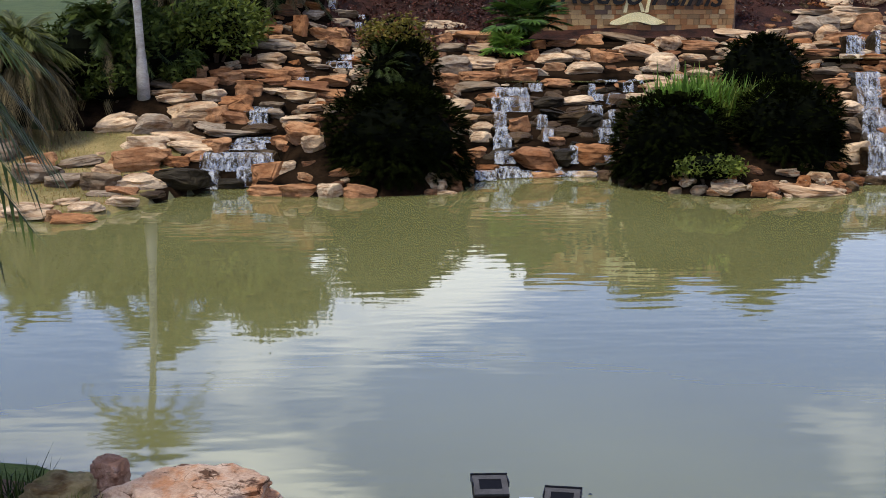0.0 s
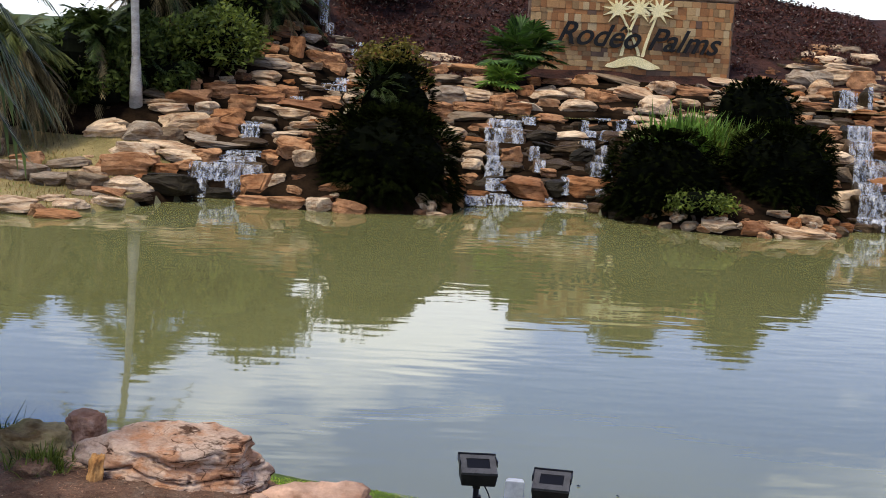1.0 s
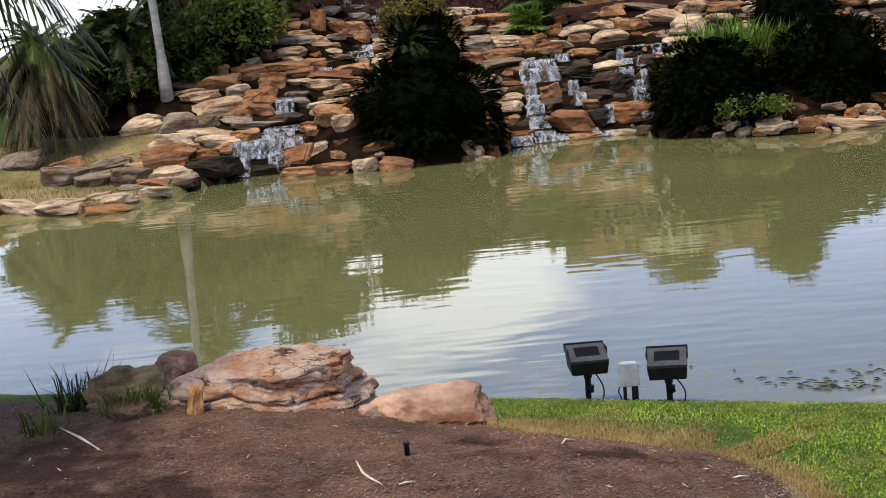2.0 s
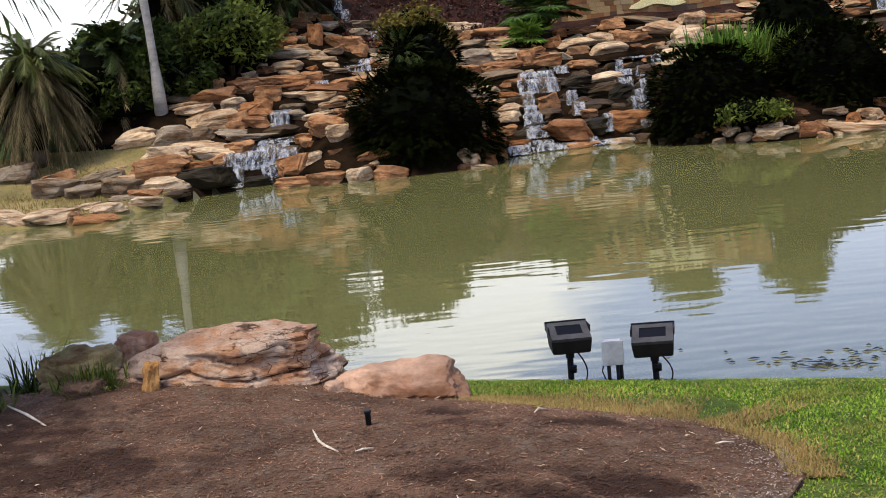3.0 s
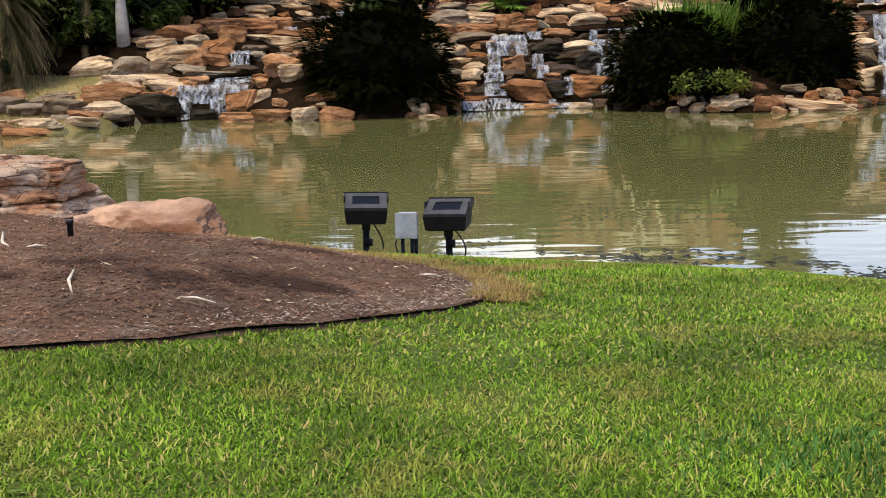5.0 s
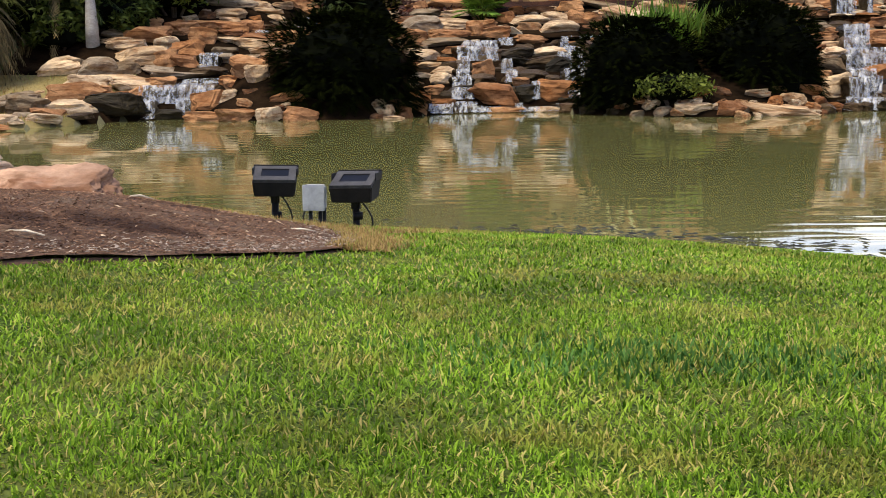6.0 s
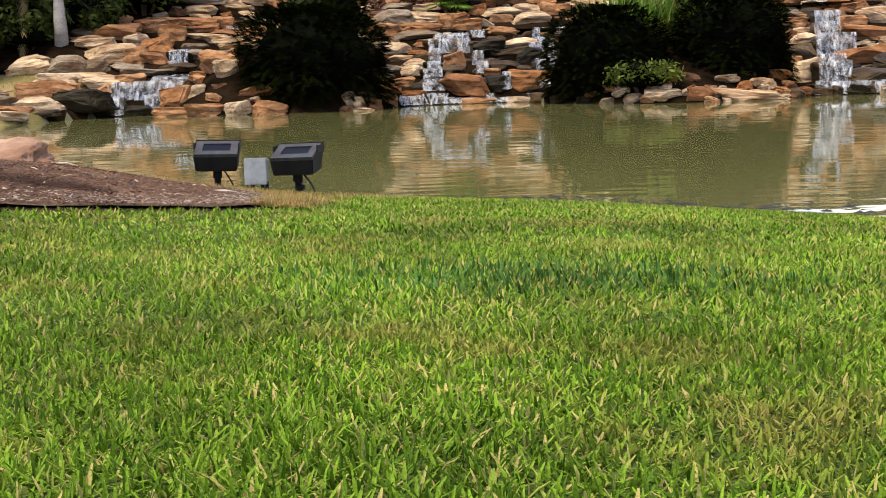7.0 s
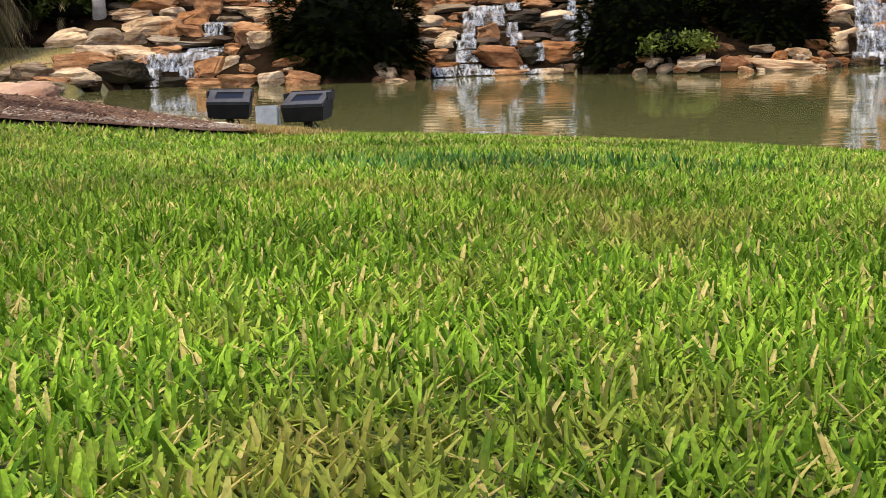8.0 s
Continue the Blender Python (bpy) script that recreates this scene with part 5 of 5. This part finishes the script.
def build_chips():
    """Loose bark and straw over the bed."""
    rng = np.random.default_rng(5)
    for name, label, count, size, material, lift in (("bark_chips", "loose brown bark chips over the bed", 76000, 0.010, M_CHIP, 0.028), ("straw", "scattered pale dry leaves and straw", 420, 0.013, M_STRAW, 0.036), ("leaf_litter", "greyish dry litter along the edge of the bed", 120000, 0.007, M_LITTER, 0.034)):
        x, y = rng.uniform(-5, 0.95, count), rng.uniform(4.5, 10.6, count)
        keep = inside_bed(x, y) & (rng.random(count) < np.clip(1.2 - 0.09 * (y - 5), 0.3, 1))
        if name == "leaf_litter":
            rim = np.min([np.hypot(x - ax, y - ay) for ax, ay in dense_edge()], axis=0)
            keep &= rng.random(count) < np.exp(-(rim / 0.20) ** 2) * np.clip((x + 0.7) / 1.2, 0.04, 1) * np.clip((7.7 - y) / 0.6, 0.1, 1)
        x, y = x[keep], y[keep]
        c = np.stack([x, y, height(x, y) + lift], 1)
        n = len(c)
        a = rng.uniform(0, math.tau, n)
        ln, wd = size * rng.uniform(0.3, 1.9, n) ** 1.3, size * rng.uniform(0.2, 0.7, n)
        u = np.stack([np.cos(a), np.sin(a), rng.uniform(-0.4, 0.4, n)], 1) * ln[:, None]
        w = np.stack([-np.sin(a), np.cos(a), rng.uniform(-0.3, 0.3, n)], 1) * wd[:, None]
        t = np.array([0, 0, 1.0]) * wd[:, None] * 0.6
        v = np.stack([c - u, c + w * 0.9, c + u, c - w, c + t + 0.3 * u], 1).reshape(-1, 3)
        i = np.arange(n)[:, None] * 5
        f = np.concatenate([i + np.array([0, 1, 4]), i + np.array([1, 2, 4]), i + np.array([2, 3, 4]), i + np.array([3, 0, 4])])
        tagged(from_arrays(name, v, f, material), label, "mulch", kind="stuff")


build_chips()


def build_edging():
    """A dark sunken strip between bed and lawn."""
    bm = bmesh.new()
    line = BED[:17]
    pts = []
    for (ax, ay), (bx, by) in zip(line, line[1:]):
        n = max(2, int(math.hypot(bx - ax, by - ay) / 0.12))
        pts += [(ax + (bx - ax) * k / n, ay + (by - ay) * k / n) for k in range(n)]
    prev = None
    for k, (x, y) in enumerate(pts):
        q = pts[min(k + 1, len(pts) - 1)]
        p = pts[max(k - 1, 0)]
        d = Vector((q[0] - p[0], q[1] - p[1], 0)).normalized()
        s = Vector((d.y, -d.x, 0))
        b = Vector((x, y, h1(x, y)))
        w = 0.018 + 0.012 * noise.noise(Vector((x * 3, y * 3, 0)))
        ring = [bm.verts.new(b + s * a + Vector((0, 0, z))) for a, z in ((w, -0.05), (w, -0.010), (w * 0.4, 0.0), (-w * 0.4, 0.010), (-w, 0.012), (-w, -0.05))]
        if prev:
            for j in range(6):
                bm.faces.new((prev[j], prev[(j + 1) % 6], ring[(j + 1) % 6], ring[j]))
        prev = ring
    return tagged(part("edging", bm, M_EDGE), "dark earth edging strip between mulch and lawn", "edging", kind="structure")


build_edging()


# ---- near bank: boulders ----
def boulder(name, label, at, size, turn, seed, material, layers=0.0, tip=0.0, lean=0.0, cuts=8, rough=0.05):
    """A boulder of that size resting in the ground, with bedding ledges where it has them."""
    rng = random.Random(seed)
    bm = bmesh.new()
    bmesh.ops.create_icosphere(bm, subdivisions=6 if layers else 5, radius=1.0)
    planes = [(Vector((0, 0, 1)), 0.5), (Vector((0, 0, -1)), 0.5)]
    for k in range(cuts):
        a = (k + rng.uniform(-0.3, 0.3)) * math.tau / cuts
        planes.append((Vector((math.cos(a), math.sin(a), rng.uniform(-0.1, 0.4))).normalized(), rng.uniform(0.47, 0.56)))
    off = Vector((seed, seed * 0.37, seed * 0.11))
    for v in bm.verts:
        d = v.co.normalized()
        r = min(h / max(d.dot(n), 1e-3) for n, h in planes)
        p = d * min(r, 0.68)
        p *= 1 + rough * 2 * noise.noise(p * 2.4 + off) + rough * 0.8 * noise.noise(p * 7 + off) - rough * 0.6 * abs(noise.noise(p * 5 + off * 2)) + rough * 0.4 * noise.noise(p * 19 + off)
        if layers:
            level = p.z * 4.6 + 1.3 * noise.noise(p * 1.3 + off) + 0.45 * p.x + 0.3 * noise.noise(p * 5 + off)
            bed, step = math.floor(level), level - math.floor(level)
            notch = math.exp(-((step - 0.5) / 0.045) ** 2) * (0.35 + 0.65 * max(0.0, noise.noise(Vector((p.x * 1.7, p.y * 1.7, bed * 2.3)) + off) + 0.4))
            ledge = 0.10 * noise.noise(Vector((1.3 * p.x, 1.3 * p.y, bed * 3.1)) + off)
            joint = ((p.x * 3.1 + p.y * 1.7 + 0.37 * bed + 0.5 * noise.noise(p * 3 + off)) % 1.0 - 0.5) / 0.035
            crack = math.exp(-joint * joint) * (0.8 if bed % 2 == 0 else 0.15)
            side = 1.0 - min(1.0, max(0.0, (p.z - 0.36) / 0.10))
            p.xy *= 1 - layers * (0.15 * notch + 0.06 * crack) * (0.1 + 0.9 * side) + 1.3 * ledge * side - 0.28 * max(0.0, -0.12 - p.z)
            p.z += 0.05 * layers * (1 - side) * noise.noise(Vector((p.x * 4, p.y * 4, 1)) + off) - 0.02 * layers * (1 - side) * crack
        v.co = Vector((p.x * size[0], p.y * size[1], p.z * size[2]))
    for f in bm.faces:
        f.smooth = True
    ob = part(name, bm, material)
    ob.matrix_basis = pose(*at, tip, lean, turn)
    return tagged(ob, label, "boulder")


boulder("boulder", "long pale sandstone boulder with layered cracked sides", (-2.168, 9.22, 0.594), (1.20, 0.84, 0.50), -4, 3, M_LEDGE, 1.9, 4, 2, 7, 0.07)
boulder("boulder", "flat-faced pinkish sandstone boulder half sunk in mulch", (-1.048, 8.78, 0.441), (0.69, 0.55, 0.24), -6, 5, M_REDROCK, 0.5, 14, 2, 5, 0.08)
boulder("boulder", "small rounded stone between two boulders", (-1.5, 8.8, 0.488), (0.14, 0.13, 0.10), 10, 7, M_REDROCK)
boulder("boulder", "mossy brown boulder behind a grass tuft", (-3.22, 9.3, 0.60), (0.52, 0.42, 0.40), 12, 9, M_MOSSY, 0.8, 0, 0, 7, 0.08)
boulder("boulder", "rust-brown boulder beside the long pale one", (-2.98, 9.75, 0.64), (0.28, 0.28, 0.30), -20, 11, M_REDROCK, 0.4, 0, 0, 6, 0.08)
boulder("boulder", "flat orange stone under the boulders", (-2.85, 9.15, 0.585), (0.36, 0.25, 0.1), 5, 12, M_REDROCK)
boulder("stone", "small upright yellow sandstone", (-2.66, 8.78, 0.665), (0.10, 0.10, 0.24), 20, 13, M_YELLOW, 0.0, -8, 10, 5, 0.16)
grass_clump("grass_tuft", "dry green grass tuft beside a boulder", (-3.08, 8.98, 0.58), 420, 0.30, 0.24, 51, M_SHRUB, 0.006)
grass_clump("grass_tuft", "tall thin reeds at the water's edge", (-3.68, 9.6, 0.418), 170, 0.55, 0.26, 52, M_TREE, 0.006)
grass_clump("grass_tuft", "green strappy leaves beside the mulch", (-3.7, 8.7, 0.575), 60, 0.35, 0.2, 54, M_SHRUB, 0.008)
boulder("dead_clump", "withered brown plant clump in the mulch", (-3.1, 8.85, 0.61), (0.28, 0.22, 0.18), 0, 53, M_MULCH, 0.0, 0, 0, 9, 0.12)


# ---- near bank: floodlights and wiring ----
def floodlight(at, turn, lean, base_z):
    """A box floodlight aimed upward: housing, sloping face frame, sunk glass, knuckle, post and cable."""
    lamp = thing("floodlight", "dark bronze landscape floodlight on a short post", "floodlight", at, turn, "floodlights at the water")
    w = 0.30
    # housing profile in y and z: front panel, sloping top, back
    prof = [(-0.105, 0.0), (-0.125, 0.105), (0.105, 0.185), (0.135, 0.165), (0.10, 0.02)]
    bm = bmesh.new()
    ends = [[bm.verts.new((s * (w / 2 - (0.012 if z < 0.05 else 0.0)), y, z)) for y, z in prof] for s in (-1, 1)]
    n = len(prof)
    for k in range(n):
        bm.faces.new((ends[0][k], ends[0][(k + 1) % n], ends[1][(k + 1) % n], ends[1][k]))
    bm.faces.new(ends[0])
    bm.faces.new(ends[1][::-1])
    bmesh.ops.recalc_face_normals(bm, faces=bm.faces[:])
    bmesh.ops.bevel(bm, geom=bm.edges[:], offset=0.006, segments=2, affect="EDGES")
    body = part("housing", bm, M_BRONZE, lamp)
    slope = math.degrees(math.atan2(0.08, 0.23))
    place = pose(0, -0.01, 0.147, slope, 0, 0)
    bm = bmesh.new()
    ow, od, iw, idp = 0.146, 0.118, 0.095, 0.062
    outer = [(-ow, -od), (ow, -od), (ow, od), (-ow, od)]
    inner = [(-iw, -idp + 0.012), (iw, -idp + 0.012), (iw, idp + 0.012), (-iw, idp + 0.012)]
    for k in range(4):
        j = (k + 1) % 4
        for (a, za), (b, zb) in (((outer, 0.012), (inner, 0.010)), ((inner, 0.010), (inner, -0.03))):
            bm.faces.new([bm.verts.new((*q, z)) for q, z in ((a[k], za), (a[j], za), (b[j], zb), (b[k], zb))])
        bm.faces.new([bm.verts.new((*q, z)) for q, z in ((outer[k], -0.008), (outer[j], -0.008), (outer[j], 0.012), (outer[k], 0.012))])
    bmesh.ops.remove_doubles(bm, verts=bm.verts[:], dist=0.0005)
    bmesh.ops.recalc_face_normals(bm, faces=bm.faces[:])
    rim = part("face_frame", bm, M_LAMPFACE, lamp, "weathered grey face frame")
    rim.matrix_basis = place
    glass = part("glass", box_bm(0.19, 0.125, 0.006, (0, 0.012, 0.0135), 0.001), M_GLASS, rim, "dark glass")
    glass.matrix_basis = Matrix.Translation((0, 0, -0.012))
    visor = bmesh.new()
    for s in (-1, 1):
        box_bm(0.008, 0.16, 0.05, (s * 0.153, 0.05, 0.165), 0.002, visor)
    box_bm(0.314, 0.008, 0.035, (0, 0.132, 0.185), 0.002, visor)
    part("visor", visor, M_BLACK, body)
    k = base_z - at[2]
    part("knuckle", box_bm(0.06, 0.05, 0.07, (0, 0, -0.03), 0.012), M_BRONZE, lamp)
    part("post", tube_bm([(0, 0, k - 0.15), (0, 0, -0.05)], [0.022, 0.024], 12), M_BRONZE, lamp)
    part("collar", tube_bm([(0.012, 0, k + 0.06), (0.012, 0, k + 0.11)], [0.034, 0.034], 12), M_BRONZE, lamp)
    pts = []
    for j in range(9):
        t = j / 8
        pts.append((0.05 + 0.07 * math.sin(t * math.pi * 0.75), -0.02, -0.005 + (k - 0.02) * t))
    part("cable", tube_bm(pts, 0.006, 6), M_BLACK, lamp)
    lamp.matrix_basis = pose(*at, 0, lean, turn)
    return lamp


floodlight((0.145, 9.95, 0.295), 4, 1.5, 0.07)
floodlight((0.725, 9.70, 0.275), -12, -1.0, 0.09)

jbox = thing("junction_box", "grey plastic junction box on conduit stubs", "junction box", (0.44, 9.80, 0.06), -6)
box_part = part("box", box_bm(0.145, 0.10, 0.17, (0, 0, 0.235), 0.012), M_GREY, jbox)
part("lid", box_bm(0.155, 0.012, 0.18, (0, -0.05, 0.235), 0.004), M_GREY, box_part)
for sx, sy in ((-0.035, 0), (0.03, 0.01), (0.055, 0.03)):
    part("conduit", tube_bm([(sx, sy, -0.1), (sx, sy, 0.16)], [0.014, 0.014], 8), M_BLACK, jbox)
part("cable", tube_bm([(-0.06, 0, 0.18), (-0.085, -0.02, 0.1), (-0.06, -0.03, 0.03), (-0.07, -0.03, -0.02)], 0.006, 6), M_BLACK, jbox)


# ---- near bank: sprinkler, marker and sticks ----
def sprinkler(x, y, h, r, label):
    z = h1(x, y) + 0.02
    s = thing("sprinkler", label, "sprinkler", (x, y, z))
    part("riser", tube_bm([(0, 0, -0.05), (0, 0, h * 0.8), (0, 0, h * 0.82), (0, 0, h)], [r * 0.9, r * 0.9, r * 1.15, r * 1.15], 14), M_BLACK, s)
    return s


s_ = sprinkler(-0.97, 5.12, 0.12, 0.016, "black pop-up sprinkler with a worn metal nozzle")
part("nozzle", tube_bm([(0, 0, 0.125), (0, 0, 0.140), (0, 0, 0.145)], [0.014, 0.014, 0.008], 12), M_METAL, s_.children[0], "worn silver nozzle")
part("base_clamp", box_bm(0.08, 0.026, 0.026, (-0.025, -0.015, 0.013), 0.006), M_BLACK, s_)
sprinkler(-1.21, 7.62, 0.09, 0.018, "short black sprinkler riser in the mulch")


def stick(points, r, label, name="stick", material=M_BONE):
    pts = [(x, y, h1(x, y) + 0.03 + dz) for x, y, dz in points]
    ob = part(name, tube_bm(pts, [r * 0.35] + [r * 0.75] * (len(pts) - 2) + [r * 0.4], 6), material)
    return tagged(ob, label, "stick", "fallen sticks")


stick([(-1.5, 7.46, 0.03), (-1.46, 7.33, 0.0), (-1.42, 7.23, 0.0), (-1.34, 7.09, 0.0)], 0.011, "bleached curved stick on the mulch")
stick([(-1.25, 7.07, 0.0), (-1.21, 7.08, 0.005), (-1.16, 7.10, 0.0)], 0.009, "short pale stick on the mulch")
stick([(-0.75, 6.17, 0.02), (-0.73, 6.03, 0.005), (-0.66, 5.84, 0.0)], 0.010, "bleached bent stick on the mulch")
stick([(-0.25, 5.78, 0.0), (-0.18, 5.78, 0.004), (-0.1, 5.74, 0.0)], 0.007, "thin pale twig near the lawn edge")
stick([(-0.29, 7.7, 0.0), (-0.26, 7.79, 0.01), (-0.2, 7.83, 0.0)], 0.010, "pale stick near the grass")
stick([(0.6, 7.2, 0.0), (0.65, 7.23, 0.004), (0.71, 7.25, 0.0)], 0.008, "pale twig at the tip of the bed")
stick([(-3.55, 8.66, 0.02), (-3.35, 8.42, 0.01), (-3.17, 8.18, 0.0)], 0.013, "long grey fallen branch")
stick([(-1.46, 5.91, 0.0), (-1.42, 5.94, 0.003), (-1.38, 5.97, 0.0)], 0.008, "pale leaf stem on the mulch")
stick([(-2.03, 6.14, 0.0), (-1.99, 6.18, 0.003), (-1.96, 6.21, 0.0)], 0.006, "thin straw-coloured twig on the mulch")
stick([(-1.93, 6.03, 0.0), (-1.92, 6.1, 0.004), (-1.89, 6.18, 0.0)], 0.006, "thin dry stem on the mulch")


# ---- lawn blades ----
def build_lawn():
    rng = np.random.default_rng(9)
    zones = [(0.95, 2.75, 1.35, 2.5, 30000, 0.025, 0.0023), (0.4, 3.4, 2.5, 3.6, 19000, 0.026, 0.0025), (-1.5, 4.0, 3.6, 5.3, 14500, 0.026, 0.0027), (-2.4, 5.4, 4.4, 10.2, 6400, 0.024, 0.0040), (4.0, 9.0, 3.4, 9.2, 700, 0.05, 0.010), (-5.0, 8.0, -3.0, 5.0, 320, 0.05, 0.010)]
    vs, fs, total = [], [], 0
    for k, (x0, x1, y0, y1, dens, ln, wd) in enumerate(zones):
        n = int((x1 - x0) * (y1 - y0) * dens)
        x, y = rng.uniform(x0, x1, n), rng.uniform(y0, y1, n)
        keep = ~inside_bed(x, y) & (inland(x, y) > 0.06)
        if k == 3:
            keep &= ~((x < 1.0) & (y > 7.0) & (y < 9.0 - 0.35 * x) & (rng.random(n) < 0.8))
        if k == 5:
            keep &= ~((y > 1.35) & (x > 0.9 - 0.45 * (y - 1.35)) & (x < 2.7 + 0.6 * (y - 1.35)))
        if k == 3:
            keep &= ~((x > -1.5) & (x < 4.0) & (y < 5.3))
        x, y = x[keep], y[keep]
        n = len(x)
        z = height(x, y)
        patch = np.array([noise.noise(Vector((a * 1.1, b * 1.1, 3.0))) for a, b in zip(x, y)])
        a = rng.uniform(0, math.tau, n)
        el = np.clip(rng.normal(0.72 if k < 2 else 0.62, 0.55 if k < 2 else 0.45, n), 0.0, 1.55)
        size = ln * rng.uniform(0.55, 1.3, n) * (1 + 0.35 * patch) * np.clip(inland(x, y) * 1.5, 0.35, 1)
        d = np.stack([np.cos(a) * np.cos(el), np.sin(a) * np.cos(el), np.sin(el)], 1)
        s = np.stack([-np.sin(a), np.cos(a), 0 * a], 1) * (wd * rng.uniform(0.5, 1.2, n))[:, None]
        b = np.stack([x, y, z - 0.004], 1)
        m = b + d * (size * 0.6)[:, None]
        bend = rng.uniform(0.0, 0.5, n)
        t = m + d * (size * 0.45)[:, None] + np.stack([np.cos(a) * bend, np.sin(a) * bend, -bend * 0.7], 1) * (size * 0.5)[:, None]
        if k < 2:
            up = np.cross(d, s)
            up *= np.sign(up[:, 2:3]) * 0.55
            v = np.stack([b - s * 0.7, b - up, b + s * 0.7, m - s, m - up, m + s, t - s * 0.45, t - up * 0.5, t + s * 0.45], 1).reshape(-1, 3)
            cells, step = ((0, 1, 4, 3), (1, 2, 5, 4), (3, 4, 7, 6), (4, 5, 8, 7)), 9
        else:
            v = np.stack([b - s * 0.7, b + s * 0.7, m + s, m - s, t + s * 0.35, t - s * 0.35], 1).reshape(-1, 3)
            cells, step = ((0, 1, 2, 3), (3, 2, 4, 5)), 6
        i = np.arange(n)[:, None] * step + total
        vs.append(v)
        fs += [i + np.array(c) for c in cells]
        total += step * n
    verts = np.concatenate(vs)
    quads = np.concatenate(fs)
    me = bpy.data.meshes.new("lawn_grass")
    me.vertices.add(len(verts))
    me.vertices.foreach_set("co", verts.ravel())
    loops = quads.ravel()
    me.loops.add(len(loops))
    me.loops.foreach_set("vertex_index", loops)
    starts = np.arange(len(quads)) * 4
    me.polygons.add(len(starts))
    me.polygons.foreach_set("loop_start", starts)
    me.update(calc_edges=True)
    me.materials.append(M_BLADE)
    return tagged(new("lawn_grass", me), "short coarse green lawn grass with dry blades", "grass", kind="stuff")


build_lawn()


def build_fringe():
    """Dry straw-coloured grass where the lawn meets the bed and the bank."""
    rng = random.Random(77)
    v, f = [], []
    for (ax, ay), (bx, by) in zip(BED[11:20], BED[12:21]):
        for k in range(int(6500 * math.hypot(bx - ax, by - ay))):
            t = rng.random()
            out = abs(rng.gauss(0, 0.12 if by < 7.7 else 0.42)) - 0.08
            d = Vector((bx - ax, by - ay)).normalized()
            x, y = ax + (bx - ax) * t + d.y * out, ay + (by - ay) * t - d.x * out
            a, el, ln = rng.uniform(0, math.tau), rng.uniform(0.1, 1.2), rng.uniform(0.02, 0.05)
            b = Vector((x, y, h1(x, y) + 0.012))
            tip = b + Vector((math.cos(a) * math.cos(el), math.sin(a) * math.cos(el), math.sin(el))) * ln
            s = Vector((-math.sin(a), math.cos(a), 0)) * 0.004
            i = len(v)
            v += [b - s, b + s, tip]
            f.append((i, i + 1, i + 2))
    return tagged(from_arrays("dry_grass", [tuple(p) for p in v], f, M_DRYBLADE), "dry straw-coloured grass along the bed edge", "grass", kind="stuff")


build_fringe()


def build_dark_patch():
    """A patch of broader, darker grass in the lawn."""
    rng = random.Random(88)
    v, f = [], []
    for k in range(1300):
        x, y = rng.gauss(1.95, 0.3), rng.gauss(4.32, 0.15)
        a, el, ln = rng.uniform(0, math.tau), rng.uniform(0.3, 1.4), rng.uniform(0.022, 0.046)
        b = Vector((x, y, h1(x, y)))
        d = Vector((math.cos(a) * math.cos(el), math.sin(a) * math.cos(el), math.sin(el)))
        s = Vector((-math.sin(a), math.cos(a), 0)) * 0.0028
        i = len(v)
        v += [b - s, b + s, b + d * ln * 0.6 + s * 1.2, b + d * ln * 0.6 - s * 1.2, b + d * ln]
        f += [(i, i + 1, i + 2, i + 3), (i + 3, i + 2, i + 4)]
    return tagged(from_arrays("coarse_grass", [tuple(p) for p in v], f, M_COARSE), "patch of coarser dark green grass in the lawn", "grass", kind="stuff")


build_dark_patch()


def build_flakes():
    """Adds small dark flat flakes on the water along the near shore."""
    rng = random.Random(99)
    v, f = [], []
    for k in range(170):
        c0 = rng.choice((1.3, 2.0, 2.3, 2.6, 3.1, 3.4, 3.7, 4.2))
        x = c0 + rng.gauss(0, 0.2)
        y = 10.05 - 0.35 * (x - 0.16) - 0.85 * float(smoothstep(2.3, 5.5, x)) + 0.55 + abs(rng.gauss(0, 0.22)) + 0.25 * math.sin(c0 * 5)
        ln, wd, a = rng.uniform(0.02, 0.07), rng.uniform(0.003, 0.009), rng.gauss(-0.2, 0.4)
        u, w = Vector((math.cos(a), math.sin(a), 0)), Vector((-math.sin(a), math.cos(a), 0))
        c = Vector((x, y, 0.006))
        i = len(v)
        m = 8
        for j in range(m):
            g = j * math.tau / m
            v.append(tuple(c + u * ln * math.cos(g) * rng.uniform(0.6, 1.1) + w * wd * math.sin(g) * rng.uniform(0.5, 1.3)))
        v.append(tuple(c + Vector((0, 0, 0.012))))
        f += [(i + j, i + (j + 1) % m, i + m) for j in range(m)]
    return tagged(from_arrays("floating_weed", v, f, M_FLAKES), "small dark flakes on the water along the shore", "weed", kind="stuff")


build_flakes()
